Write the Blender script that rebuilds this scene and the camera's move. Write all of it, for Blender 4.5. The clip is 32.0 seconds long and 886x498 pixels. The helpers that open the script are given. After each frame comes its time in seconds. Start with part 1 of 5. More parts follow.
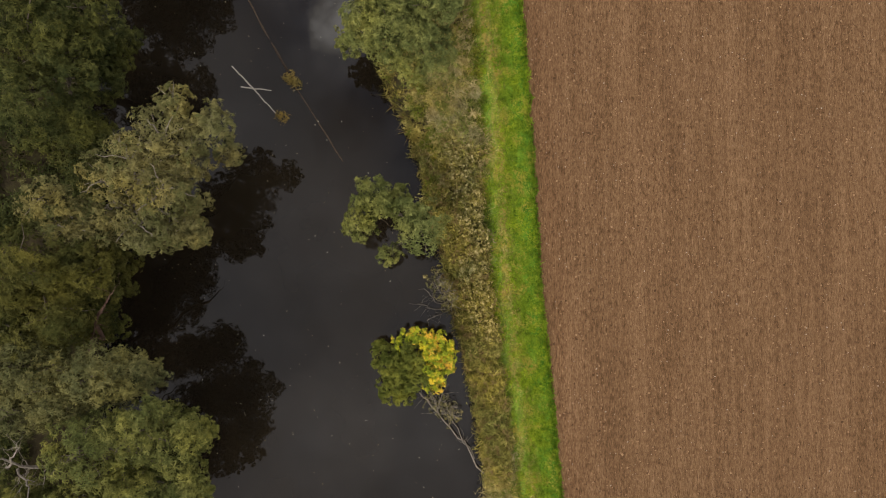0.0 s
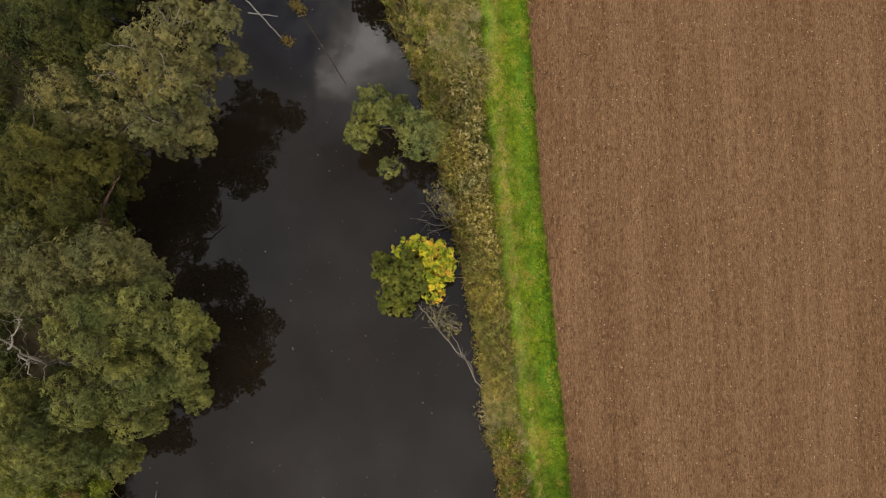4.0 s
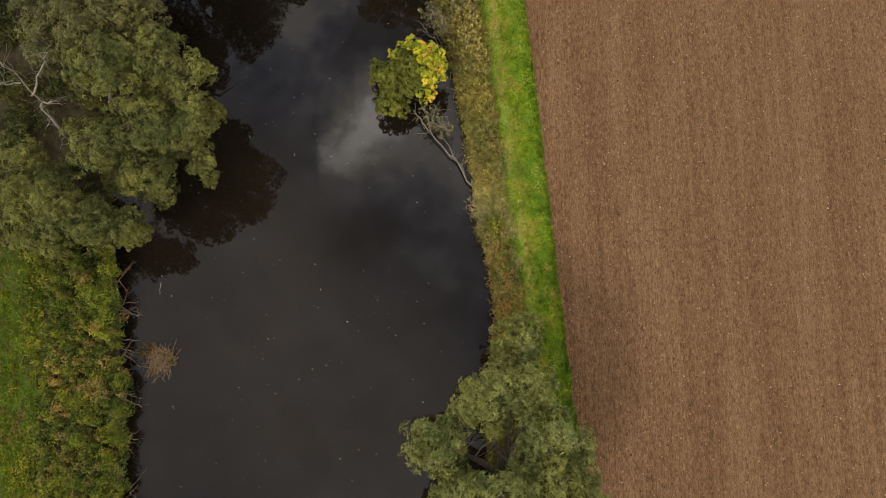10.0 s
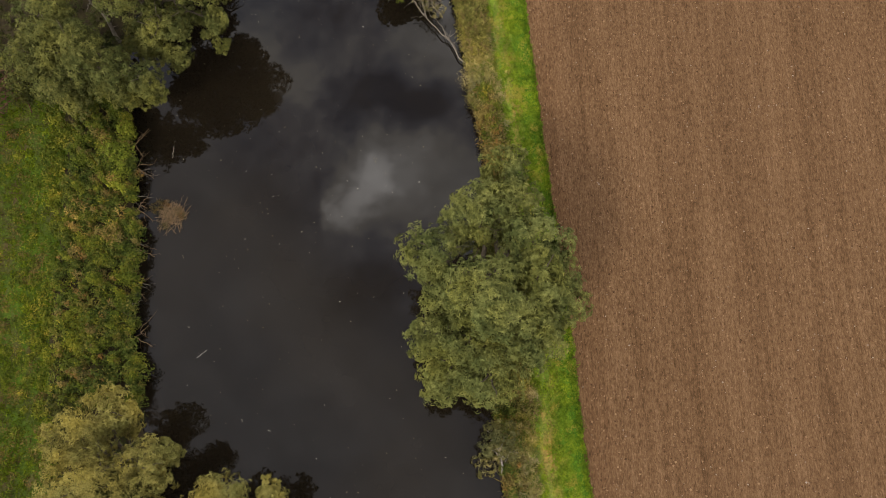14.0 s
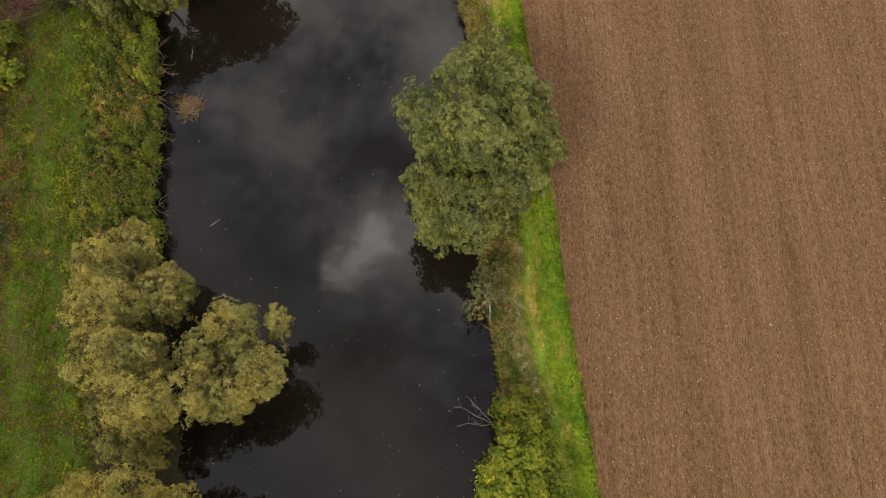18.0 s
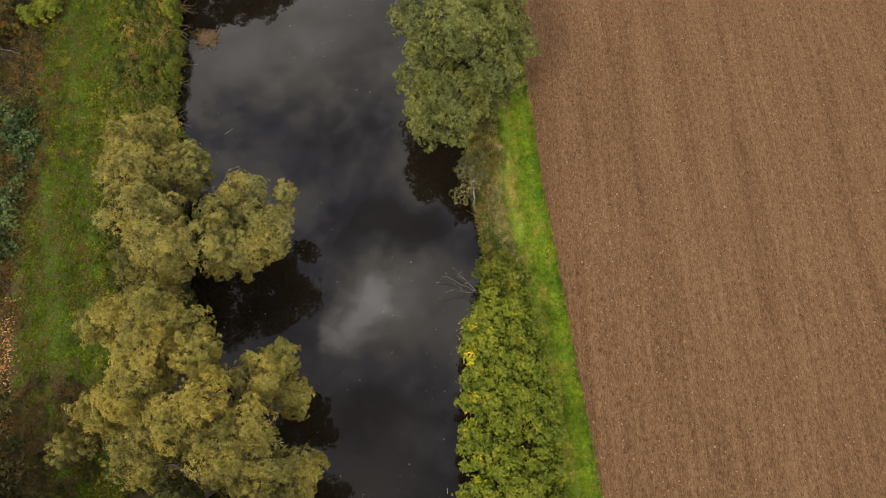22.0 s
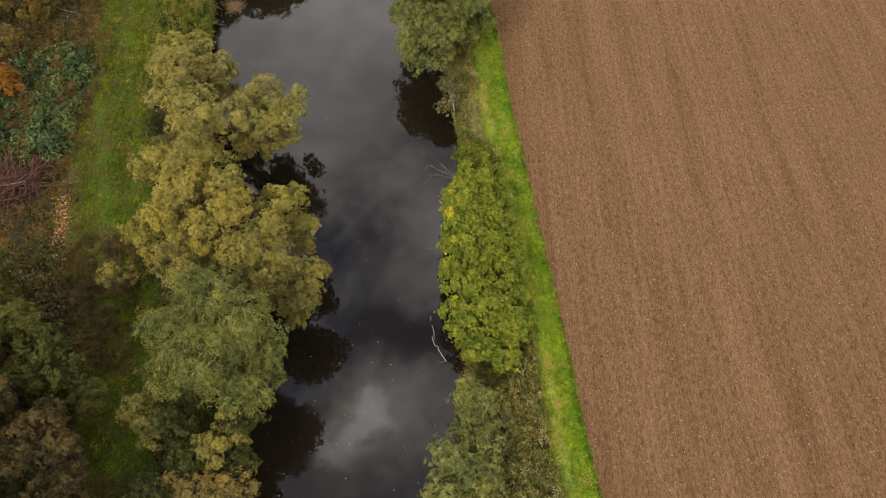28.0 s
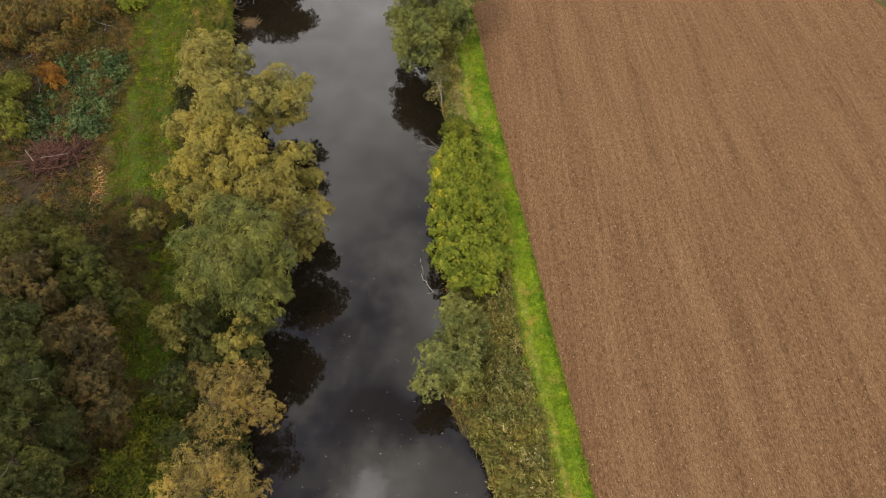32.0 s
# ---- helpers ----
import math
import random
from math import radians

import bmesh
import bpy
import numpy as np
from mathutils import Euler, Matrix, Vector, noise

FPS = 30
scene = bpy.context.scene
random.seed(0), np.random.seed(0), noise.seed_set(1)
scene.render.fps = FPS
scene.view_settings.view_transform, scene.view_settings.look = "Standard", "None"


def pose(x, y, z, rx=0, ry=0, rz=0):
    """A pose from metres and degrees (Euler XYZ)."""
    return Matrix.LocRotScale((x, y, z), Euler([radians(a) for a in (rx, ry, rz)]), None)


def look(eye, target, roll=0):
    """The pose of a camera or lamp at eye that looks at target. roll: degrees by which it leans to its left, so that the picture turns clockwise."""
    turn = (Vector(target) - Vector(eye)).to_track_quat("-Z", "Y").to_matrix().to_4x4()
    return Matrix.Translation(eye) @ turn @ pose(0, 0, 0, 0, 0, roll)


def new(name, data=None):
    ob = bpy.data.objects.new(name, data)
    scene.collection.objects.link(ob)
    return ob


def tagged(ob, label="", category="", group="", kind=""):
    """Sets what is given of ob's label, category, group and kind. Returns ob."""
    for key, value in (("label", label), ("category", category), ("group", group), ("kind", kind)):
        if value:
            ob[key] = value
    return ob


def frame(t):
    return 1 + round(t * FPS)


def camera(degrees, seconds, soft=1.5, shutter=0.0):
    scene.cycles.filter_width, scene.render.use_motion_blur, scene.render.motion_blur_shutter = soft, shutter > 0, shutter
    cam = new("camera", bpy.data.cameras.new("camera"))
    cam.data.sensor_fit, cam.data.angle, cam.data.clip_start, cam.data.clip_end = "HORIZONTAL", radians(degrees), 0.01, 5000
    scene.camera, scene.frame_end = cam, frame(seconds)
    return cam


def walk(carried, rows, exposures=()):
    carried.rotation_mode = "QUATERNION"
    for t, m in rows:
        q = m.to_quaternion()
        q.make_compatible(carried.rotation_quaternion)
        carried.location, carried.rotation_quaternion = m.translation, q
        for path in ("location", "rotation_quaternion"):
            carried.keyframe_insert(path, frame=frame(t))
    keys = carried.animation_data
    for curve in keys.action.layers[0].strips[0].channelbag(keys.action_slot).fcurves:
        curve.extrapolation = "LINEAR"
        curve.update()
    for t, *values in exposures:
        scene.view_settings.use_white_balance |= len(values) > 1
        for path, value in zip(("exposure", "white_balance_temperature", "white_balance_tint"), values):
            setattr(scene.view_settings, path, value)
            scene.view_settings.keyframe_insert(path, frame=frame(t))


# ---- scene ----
cam = camera(62.6, 32.0, 0.95)
METRES, EYE, TILT, LEAN, TURN = 100.0, 45.9, -87.4, 0.0, 0.0
ROWS = [
    (0.0, 0.0, 0.0, 0.0, 0.0, 0.0, -0.0),
    (0.5, 0.0002, -0.0005, -0.0091, 0.02, -0.02, -0.07),
    (1.0, 0.0002, -0.0009, -0.0181, 0.02, 0.18, -0.1),
    (1.5, 0.0007, -0.0014, -0.0279, 0.08, 0.71, -0.14),
    (2.0, 0.0008, -0.0019, -0.0379, 0.08, 1.28, -0.16),
    (2.5, 0.001, -0.0025, -0.0484, 0.11, 1.84, -0.2),
    (3.0, 0.0011, -0.003, -0.0594, 0.09, 2.41, -0.22),
    (3.5, 0.0016, -0.0036, -0.0708, 0.16, 2.99, -0.23),
    (5.5, 0.0019, -0.0044, -0.1232, 0.2, 5.12, -0.24),
    (6.0, 0.0025, -0.0049, -0.1375, 0.23, 5.6, -0.23),
    (6.5, 0.0026, -0.0054, -0.1523, 0.19, 6.08, -0.22),
    (7.0, 0.0037, -0.006, -0.1673, 0.26, 6.55, -0.22),
    (7.5, 0.0043, -0.0068, -0.1828, 0.26, 7.06, -0.2),
    (8.0, 0.0049, -0.0077, -0.1985, 0.26, 7.55, -0.2),
    (8.5, 0.0055, -0.0085, -0.2143, 0.26, 8.06, -0.19),
    (9.0, 0.0059, -0.0094, -0.2303, 0.22, 8.53, -0.19),
    (9.5, 0.007, -0.0104, -0.2469, 0.26, 9.05, -0.16),
    (10.0, 0.0079, -0.0117, -0.2629, 0.28, 9.48, -0.16),
    (10.5, 0.0086, -0.0128, -0.2793, 0.28, 9.95, -0.14),
    (11.0, 0.0098, -0.0135, -0.2963, 0.34, 10.51, -0.12),
    (11.5, 0.0105, -0.0144, -0.3129, 0.34, 11.04, -0.08),
    (12.0, 0.0114, -0.0154, -0.3294, 0.36, 11.56, -0.07),
    (12.5, 0.0118, -0.0161, -0.3462, 0.37, 12.09, -0.03),
    (13.0, 0.0121, -0.0171, -0.3631, 0.38, 12.59, -0.01),
    (13.5, 0.013, -0.0172, -0.3807, 0.42, 13.22, -0.01),
    (14.0, 0.0137, -0.0174, -0.3981, 0.46, 13.8, -0.0),
    (14.5, 0.0137, -0.0183, -0.4152, 0.44, 14.31, 0.03),
    (16.5, 0.015, -0.0207, -0.4838, 0.36, 16.81, 0.07),
    (17.0, 0.0161, -0.0219, -0.5002, 0.4, 17.37, 0.09),
    (17.5, 0.0169, -0.0233, -0.5163, 0.41, 17.96, 0.11),
    (18.0, 0.0179, -0.025, -0.5326, 0.42, 18.51, 0.13),
    (18.5, 0.0182, -0.0264, -0.5499, 0.35, 19.18, 0.17),
    (19.0, 0.0194, -0.0277, -0.5662, 0.4, 19.77, 0.19),
    (19.5, 0.0203, -0.0292, -0.5826, 0.42, 20.33, 0.22),
    (20.0, 0.0211, -0.0303, -0.5997, 0.42, 20.98, 0.25),
    (20.5, 0.0222, -0.0316, -0.6163, 0.44, 21.55, 0.28),
    (21.0, 0.0231, -0.0329, -0.6329, 0.44, 22.14, 0.31),
    (21.5, 0.0241, -0.0341, -0.6496, 0.45, 22.73, 0.34),
    (22.0, 0.0249, -0.035, -0.6662, 0.46, 23.37, 0.38),
    (22.5, 0.0255, -0.0359, -0.6829, 0.45, 24.04, 0.43),
    (23.0, 0.0263, -0.0369, -0.6996, 0.46, 24.69, 0.46),
    (23.5, 0.0272, -0.0377, -0.7165, 0.46, 25.35, 0.49),
    (24.0, 0.028, -0.0385, -0.7331, 0.47, 26.0, 0.53),
    (24.5, 0.0286, -0.0395, -0.7492, 0.45, 26.64, 0.58),
    (25.0, 0.0293, -0.0401, -0.7656, 0.45, 27.3, 0.6),
    (25.5, 0.0299, -0.0406, -0.7823, 0.46, 27.98, 0.64),
    (27.5, 0.033, -0.0421, -0.8496, 0.51, 31.1, 0.74),
    (28.0, 0.0342, -0.0429, -0.8659, 0.53, 31.88, 0.8),
    (28.5, 0.0351, -0.0435, -0.8822, 0.55, 32.66, 0.84),
    (29.0, 0.036, -0.0442, -0.8987, 0.56, 33.44, 0.88),
    (29.5, 0.0368, -0.045, -0.9152, 0.57, 34.22, 0.91),
    (30.0, 0.0378, -0.0457, -0.9315, 0.59, 35.0, 0.95),
    (30.5, 0.0387, -0.0465, -0.948, 0.6, 35.77, 0.99),
    (31.0, 0.0396, -0.0473, -0.9646, 0.61, 36.53, 1.03),
    (31.5, 0.0406, -0.0483, -0.981, 0.64, 37.28, 1.06),
    (32.0, 0.0414, -0.0492, -0.9975, 0.63, 38.03, 1.11),
]
walk(cam, [(t, pose(0, 0, EYE, TILT, LEAN, TURN) @ pose(METRES * x, METRES * y, METRES * z, 90 + pitch, roll, yaw)) for t, x, y, z, yaw, pitch, roll in ROWS], [(0.0, -0.1), (13.0, -0.1), (20.0, 0.0), (26.0, 0.1), (32.0, 0.2)])

# ---- light: a bright overcast sky with broken cloud, and a soft sun behind it ----
SUN_AZ, SUN_EL = radians(212), radians(42)
sun_dir = Vector((math.sin(SUN_AZ) * math.cos(SUN_EL), math.cos(SUN_AZ) * math.cos(SUN_EL), math.sin(SUN_EL)))
sun = new("sun", bpy.data.lights.new("sun", "SUN"))
sun.data.energy, sun.data.angle, sun.data.color = 2.5, radians(14), (1.0, 0.95, 0.87)
sun.matrix_world = look(sun_dir * 300, (0, 0, 0))


class Nodes:
    """Short hand for building node trees."""

    def __init__(self, tree):
        self.tree = tree
        tree.nodes.clear()

    def add(self, kind, **kw):
        n = self.tree.nodes.new(kind)
        for k, v in kw.items():
            if k == "operation":
                n.operation = v
            elif k == "blend":
                n.blend_type = v
            elif k == "data":
                n.data_type = v
            elif k == "sky":
                n.sky_type = v
        return n

    def link(self, a, b):
        self.tree.links.new(a, b)

    def put(self, socket, v):
        if hasattr(v, "is_linked"):
            self.link(v, socket)
        else:
            socket.default_value = v

    def math(self, op, a, b=0.0, clamp=False):
        n = self.add("ShaderNodeMath", operation=op)
        n.use_clamp = clamp
        self.put(n.inputs[0], a)
        self.put(n.inputs[1], b)
        return n.outputs[0]

    def mix(self, f, a, b, blend="MIX"):
        n = self.add("ShaderNodeMix", data="RGBA", blend=blend)
        self.put(n.inputs[0], f)
        self.put(n.inputs[6], a if hasattr(a, "is_linked") else (*a, 1.0))
        self.put(n.inputs[7], b if hasattr(b, "is_linked") else (*b, 1.0))
        return n.outputs[2]

    def noise(self, co, scale, detail=3.0, rough=0.55, dist=0.0):
        n = self.add("ShaderNodeTexNoise")
        self.link(co, n.inputs["Vector"])
        n.inputs["Scale"].default_value, n.inputs["Detail"].default_value = scale, detail
        n.inputs["Roughness"].default_value, n.inputs["Distortion"].default_value = rough, dist
        return n.outputs[0]

    def scaled(self, co, s):
        n = self.add("ShaderNodeMapping")
        self.link(co, n.inputs[0])
        n.inputs["Scale"].default_value = s
        return n.outputs[0]

    def ramp(self, f, stops):
        n = self.add("ShaderNodeValToRGB")
        self.put(n.inputs[0], f)
        el = n.color_ramp.elements
        while len(el) < len(stops):
            el.new(0.5)
        for e, (p, c) in zip(el, stops):
            e.position, e.color = p, (*(c if hasattr(c, "__len__") else (c, c, c)), 1.0)
        return n.outputs[0]


world = bpy.data.worlds.new("sky")
scene.world = world
world.use_nodes = True
w = Nodes(world.node_tree)
sky = w.add("ShaderNodeTexSky", sky="NISHITA")
sky.sun_disc, sky.sun_elevation, sky.sun_rotation = False, SUN_EL, SUN_AZ
co = w.add("ShaderNodeTexCoord").outputs["Generated"]
xyz = w.add("ShaderNodeSeparateXYZ")
w.link(co, xyz.inputs[0])
up = w.math("MAXIMUM", xyz.outputs[2], 0.12)
cu, cv = w.math("DIVIDE", xyz.outputs[0], up), w.math("DIVIDE", xyz.outputs[1], up)
deck = w.add("ShaderNodeCombineXYZ")
w.link(cu, deck.inputs[0])
w.link(cv, deck.inputs[1])
warp = w.noise(deck.outputs[0], 6.0, 8.0, 0.7)
warp_b = w.noise(w.scaled(deck.outputs[0], (1.0, 1.0, 3.0)), 3.1, 8.0, 0.7)
wu = w.math("ADD", cu, w.math("MULTIPLY", w.math("SUBTRACT", warp, 0.5), 0.17))
wv = w.math("ADD", cv, w.math("MULTIPLY", w.math("SUBTRACT", warp_b, 0.5), 0.17))


def cloud(u, v, su, sv, amount):
    """A soft cloud, or a dark gap, overhead: its place on the cloud deck, its size and how bright it is."""
    a, b = w.math("DIVIDE", w.math("SUBTRACT", wu, u), su), w.math("DIVIDE", w.math("SUBTRACT", wv, v), sv)
    d = w.math("ADD", w.math("MULTIPLY", a, a), w.math("MULTIPLY", b, b))
    return w.math("MULTIPLY", w.math("POWER", 2.718, w.math("MULTIPLY", w.math("POWER", d, 1.25), -1.0)), amount)


cover = w.ramp(w.noise(deck.outputs[0], 4.2, 8.0, 0.6, 0.25), [(0.4, 0.42), (0.49, 0.95), (0.6, 1.75)])
calm = w.math("MULTIPLY", w.ramp(cv, [(0.78, 0.0), (1.0, 1.0)]), 0.8)
total = w.mix(calm, cover, (1.32, 1.32, 1.32))
even = w.math("MULTIPLY", w.ramp(w.math("ADD", cv, cu), [(0.04, 1.0), (0.2, 0.0)]), 0.85)
total = w.mix(even, total, (1.1, 1.1, 1.1))
for c in ((-0.103, 0.412, 0.02, 0.04, 3.2), (-0.125, 0.38, 0.02, 0.032, 2.6), (-0.15, 0.354, 0.024, 0.034, 3.0), (-0.1, -0.2, 0.13, 0.08, 0.5), (-0.1, 0.40, 0.05, 0.08, 0.9), (-0.055, 0.41, 0.11, 0.09, 1.1), (-0.14, 0.23, 0.06, 0.05, -0.6), (-0.07, 0.51, 0.08, 0.05, -0.9),
          (-0.17, 0.68, 0.08, 0.04, -0.7), (0.0, 1.27, 0.4, 0.15, 0.7), (-0.16, 0.85, 0.2, 0.07, 0.6), (-0.3, 1.0, 0.17, 0.16, 1.1), (-0.06, 0.9, 0.12, 0.05, -0.5), (-0.04, 0.62, 0.05, 0.06, 0.5), (0.0, 0.73, 0.1, 0.09, 1.3), (0.045, 0.6, 0.06, 0.07, 0.9), (-0.05, 1.75, 0.9, 0.5, 1.0), (0.05, 0.16, 0.08, 0.09, -0.4), (0.02, -0.12, 0.09, 0.06, 0.25)):
    total = w.math("ADD", total, cloud(*c))
wisp = w.ramp(w.noise(w.scaled(deck.outputs[0], (1.0, 1.0, 2.0)), 15.0, 7.0, 0.65, 0.3), [(0.3, 0.84), (0.5, 1.0), (0.7, 1.16)])
total = w.math("MULTIPLY", w.math("MULTIPLY", w.math("MAXIMUM", total, 0.44), wisp), w.math("SUBTRACT", 1.55, w.math("MULTIPLY", up, 0.68)))
grey = w.mix(w.math("MULTIPLY", total, 0.6, True), (0.38, 0.52, 1.0), (1.0, 0.955, 0.92))
grey = w.mix(even, grey, (0.95, 0.9, 0.9))
lit = w.mix(1.0, grey, total, "MULTIPLY")
bg_a, bg_b, bg_sum = w.add("ShaderNodeBackground"), w.add("ShaderNodeBackground"), w.add("ShaderNodeAddShader")
w.link(sky.outputs[0], bg_a.inputs[0])
bg_a.inputs[1].default_value = 0.02
w.link(lit, bg_b.inputs[0])
bg_b.inputs[1].default_value = 1.27
w.link(bg_a.outputs[0], bg_sum.inputs[0])
w.link(bg_b.outputs[0], bg_sum.inputs[1])
w.link(bg_sum.outputs[0], w.add("ShaderNodeOutputWorld").inputs[0])


# ---- materials ----
def material(name, make, rough=0.85, spec=0.25, translucent=0.0, ior=1.45):
    """make(nodes, coordinates in metres) gives a colour and, if it likes, a height for the bump and its distance."""
    m = bpy.data.materials.new(name)
    m.use_nodes = True
    n = Nodes(m.node_tree)
    co = n.add("ShaderNodeTexCoord").outputs["Object"]
    col, height, depth = make(n, co)
    b = n.add("ShaderNodeBsdfPrincipled")
    n.put(b.inputs["Base Color"], col if hasattr(col, "is_linked") else (*col, 1.0))
    n.put(b.inputs["Roughness"], rough)
    b.inputs["Specular IOR Level"].default_value, b.inputs["IOR"].default_value = spec, ior
    if height is not None:
        bump = n.add("ShaderNodeBump")
        bump.inputs["Strength"].default_value, bump.inputs["Distance"].default_value = 1.0, depth
        n.link(height, bump.inputs["Height"])
        n.link(bump.outputs[0], b.inputs["Normal"])
    out = b.outputs[0]
    if translucent:
        t, s = n.add("ShaderNodeBsdfTranslucent"), n.add("ShaderNodeMixShader")
        n.put(t.inputs[0], col)
        s.inputs[0].default_value = translucent
        n.link(out, s.inputs[1])
        n.link(t.outputs[0], s.inputs[2])
        out = s.outputs[0]
    n.link(out, n.add("ShaderNodeOutputMaterial").inputs[0])
    return m


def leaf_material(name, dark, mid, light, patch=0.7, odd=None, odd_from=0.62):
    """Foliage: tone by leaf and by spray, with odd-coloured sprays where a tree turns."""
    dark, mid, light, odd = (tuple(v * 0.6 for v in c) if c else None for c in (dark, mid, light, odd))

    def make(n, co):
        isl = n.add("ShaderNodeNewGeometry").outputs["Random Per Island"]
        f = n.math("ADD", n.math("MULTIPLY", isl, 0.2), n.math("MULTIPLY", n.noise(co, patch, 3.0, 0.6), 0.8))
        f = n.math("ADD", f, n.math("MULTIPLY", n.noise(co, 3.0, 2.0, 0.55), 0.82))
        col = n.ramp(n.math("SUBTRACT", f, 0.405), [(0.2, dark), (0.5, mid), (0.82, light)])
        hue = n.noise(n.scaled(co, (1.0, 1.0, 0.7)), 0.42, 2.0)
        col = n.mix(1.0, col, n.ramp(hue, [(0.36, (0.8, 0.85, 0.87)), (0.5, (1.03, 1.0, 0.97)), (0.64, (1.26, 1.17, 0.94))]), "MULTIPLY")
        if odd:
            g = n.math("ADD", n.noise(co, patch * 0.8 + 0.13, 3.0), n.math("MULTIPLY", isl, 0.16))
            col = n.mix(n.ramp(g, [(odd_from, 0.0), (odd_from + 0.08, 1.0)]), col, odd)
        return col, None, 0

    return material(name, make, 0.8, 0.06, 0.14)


def soil_make(n, co):
    rows = n.noise(n.scaled(co, (2.6, 0.09, 1.0)), 1.0, 4.0, 0.7)
    broad = n.noise(n.scaled(co, (0.45, 0.035, 1.0)), 1.0, 2.0)
    grain = n.noise(n.scaled(co, (1.0, 0.3, 1.0)), 13.0, 4.0, 0.8)
    lump = n.noise(n.scaled(co, (1.0, 0.5, 1.0)), 3.5, 4.0, 0.7)
    f = n.math("ADD", n.math("ADD", n.math("MULTIPLY", rows, 0.23), n.math("MULTIPLY", broad, 0.18)), n.math("ADD", n.math("MULTIPLY", grain, 0.62), n.math("MULTIPLY", lump, 0.3)))
    f = n.math("SUBTRACT", f, 0.18)
    col = n.ramp(f, [(0.36, (0.06, 0.031, 0.0135)), (0.5, (0.1365, 0.0765, 0.0355)), (0.64, (0.226, 0.137, 0.07))])
    uv = n.add("ShaderNodeUVMap").outputs[0]
    s = n.add("ShaderNodeSeparateXYZ")
    n.link(uv, s.inputs[0])
    moist = n.ramp(n.math("ADD", n.math("MULTIPLY", s.outputs[0], 300.0), n.math("MULTIPLY", n.noise(co, 0.4, 3.0), 0.5)), [(0.3, 0.3), (0.75, 0.0)])
    col = n.mix(moist, col, n.mix(1.0, col, (0.84, 0.74, 0.68), "MULTIPLY"))
    slit = n.noise(n.scaled(co, (1.0, 0.25, 1.0)), 9.5, 2.0, 0.6)
    col = n.mix(1.0, col, n.ramp(slit, [(0.33, (0.64, 0.6, 0.58)), (0.42, (1.0, 1.0, 1.0)), (0.6, (1.04, 1.04, 1.04)), (0.7, (1.3, 1.3, 1.32))]), "MULTIPLY")
    big = n.noise(co, 0.06, 3.0)
    col = n.mix(n.math("MULTIPLY", big, 0.3), col, (0.165, 0.094, 0.048))
    return col, grain, 0.1


def grass_make(n, co):
    uv = n.add("ShaderNodeUVMap").outputs[0]
    s = n.add("ShaderNodeSeparateXYZ")
    n.link(uv, s.inputs[0])
    across = n.math("ADD", s.outputs[0], n.math("MULTIPLY", n.math("SUBTRACT", n.noise(co, 0.45, 4.0), 0.5), 0.5))
    base = n.ramp(across, [(0.0, (0.115, 0.135, 0.03)), (0.22, (0.095, 0.155, 0.018)), (0.45, (0.13, 0.16, 0.02)), (0.62, (0.085, 0.15, 0.013)), (1.0, (0.05, 0.115, 0.01))])
    worn = n.ramp(n.noise(n.scaled(co, (1.0, 0.35, 1.0)), 0.9, 4.0, 0.6), [(0.42, 0.0), (0.62, 0.8)])
    track = n.ramp(across, [(0.08, 0.0), (0.26, 1.0), (0.4, 1.0), (0.62, 0.0)])
    col = n.mix(n.math("MULTIPLY", worn, track), base, (0.21, 0.135, 0.04))
    isl = n.noise(co, 7.0, 3.0, 0.7)
    col = n.mix(1.0, col, n.ramp(isl, [(0.25, 0.65), (0.5, 1.25), (0.75, 1.8)]), "MULTIPLY")
    patch = n.noise(n.scaled(co, (1.0, 0.6, 1.0)), 1.7, 4.0, 0.65)
    col = n.mix(1.0, col, n.ramp(patch, [(0.34, (0.6, 0.66, 0.55)), (0.5, (1.0, 1.0, 1.0)), (0.66, (1.35, 1.12, 1.0))]), "MULTIPLY")
    return col, isl, 0.06


def meadow_make(n, co):
    f = n.noise(co, 0.35, 5.0, 0.65)
    col = n.ramp(f, [(0.3, (0.0527, 0.0496, 0.0155)), (0.48, (0.0527, 0.079, 0.0105)), (0.6, (0.062, 0.105, 0.0105)), (0.72, (0.0992, 0.0837, 0.0279))])
    fine = n.noise(co, 6.0, 3.0, 0.7)
    s = n.add("ShaderNodeSeparateXYZ")
    n.link(n.add("ShaderNodeUVMap").outputs[0], s.inputs[0])
    lean = n.math("MULTIPLY", n.math("SUBTRACT", 0.55, s.outputs[0]), 0.22)
    bare = n.ramp(n.math("ADD", n.noise(n.scaled(co, (1.0, 0.5, 1.0)), 0.7, 4.0, 0.6), lean), [(0.5, 0.0), (0.66, 0.85)])
    col = n.mix(bare, col, (0.085, 0.052, 0.027))
    col = n.mix(1.0, col, n.ramp(fine, [(0.25, 0.5), (0.55, 1.0), (0.8, 1.35)]), "MULTIPLY")
    return col, fine, 0.06


def earth_make(n, co):
    f = n.noise(co, 1.6, 5.0, 0.65)
    return n.ramp(f, [(0.3, (0.0186, 0.01364, 0.00868)), (0.55, (0.0434, 0.0341, 0.01736)), (0.75, (0.0558, 0.0527, 0.0186))]), f, 0.08


def water_make(n, co):
    col = n.ramp(n.noise(co, 0.12, 3.0), [(0.35, (0.0068, 0.005, 0.003)), (0.65, (0.0105, 0.0077, 0.0044))])
    return col, n.noise(n.scaled(co, (1.0, 1.6, 1.0)), 1.3, 2.0, 0.5), 0.0006


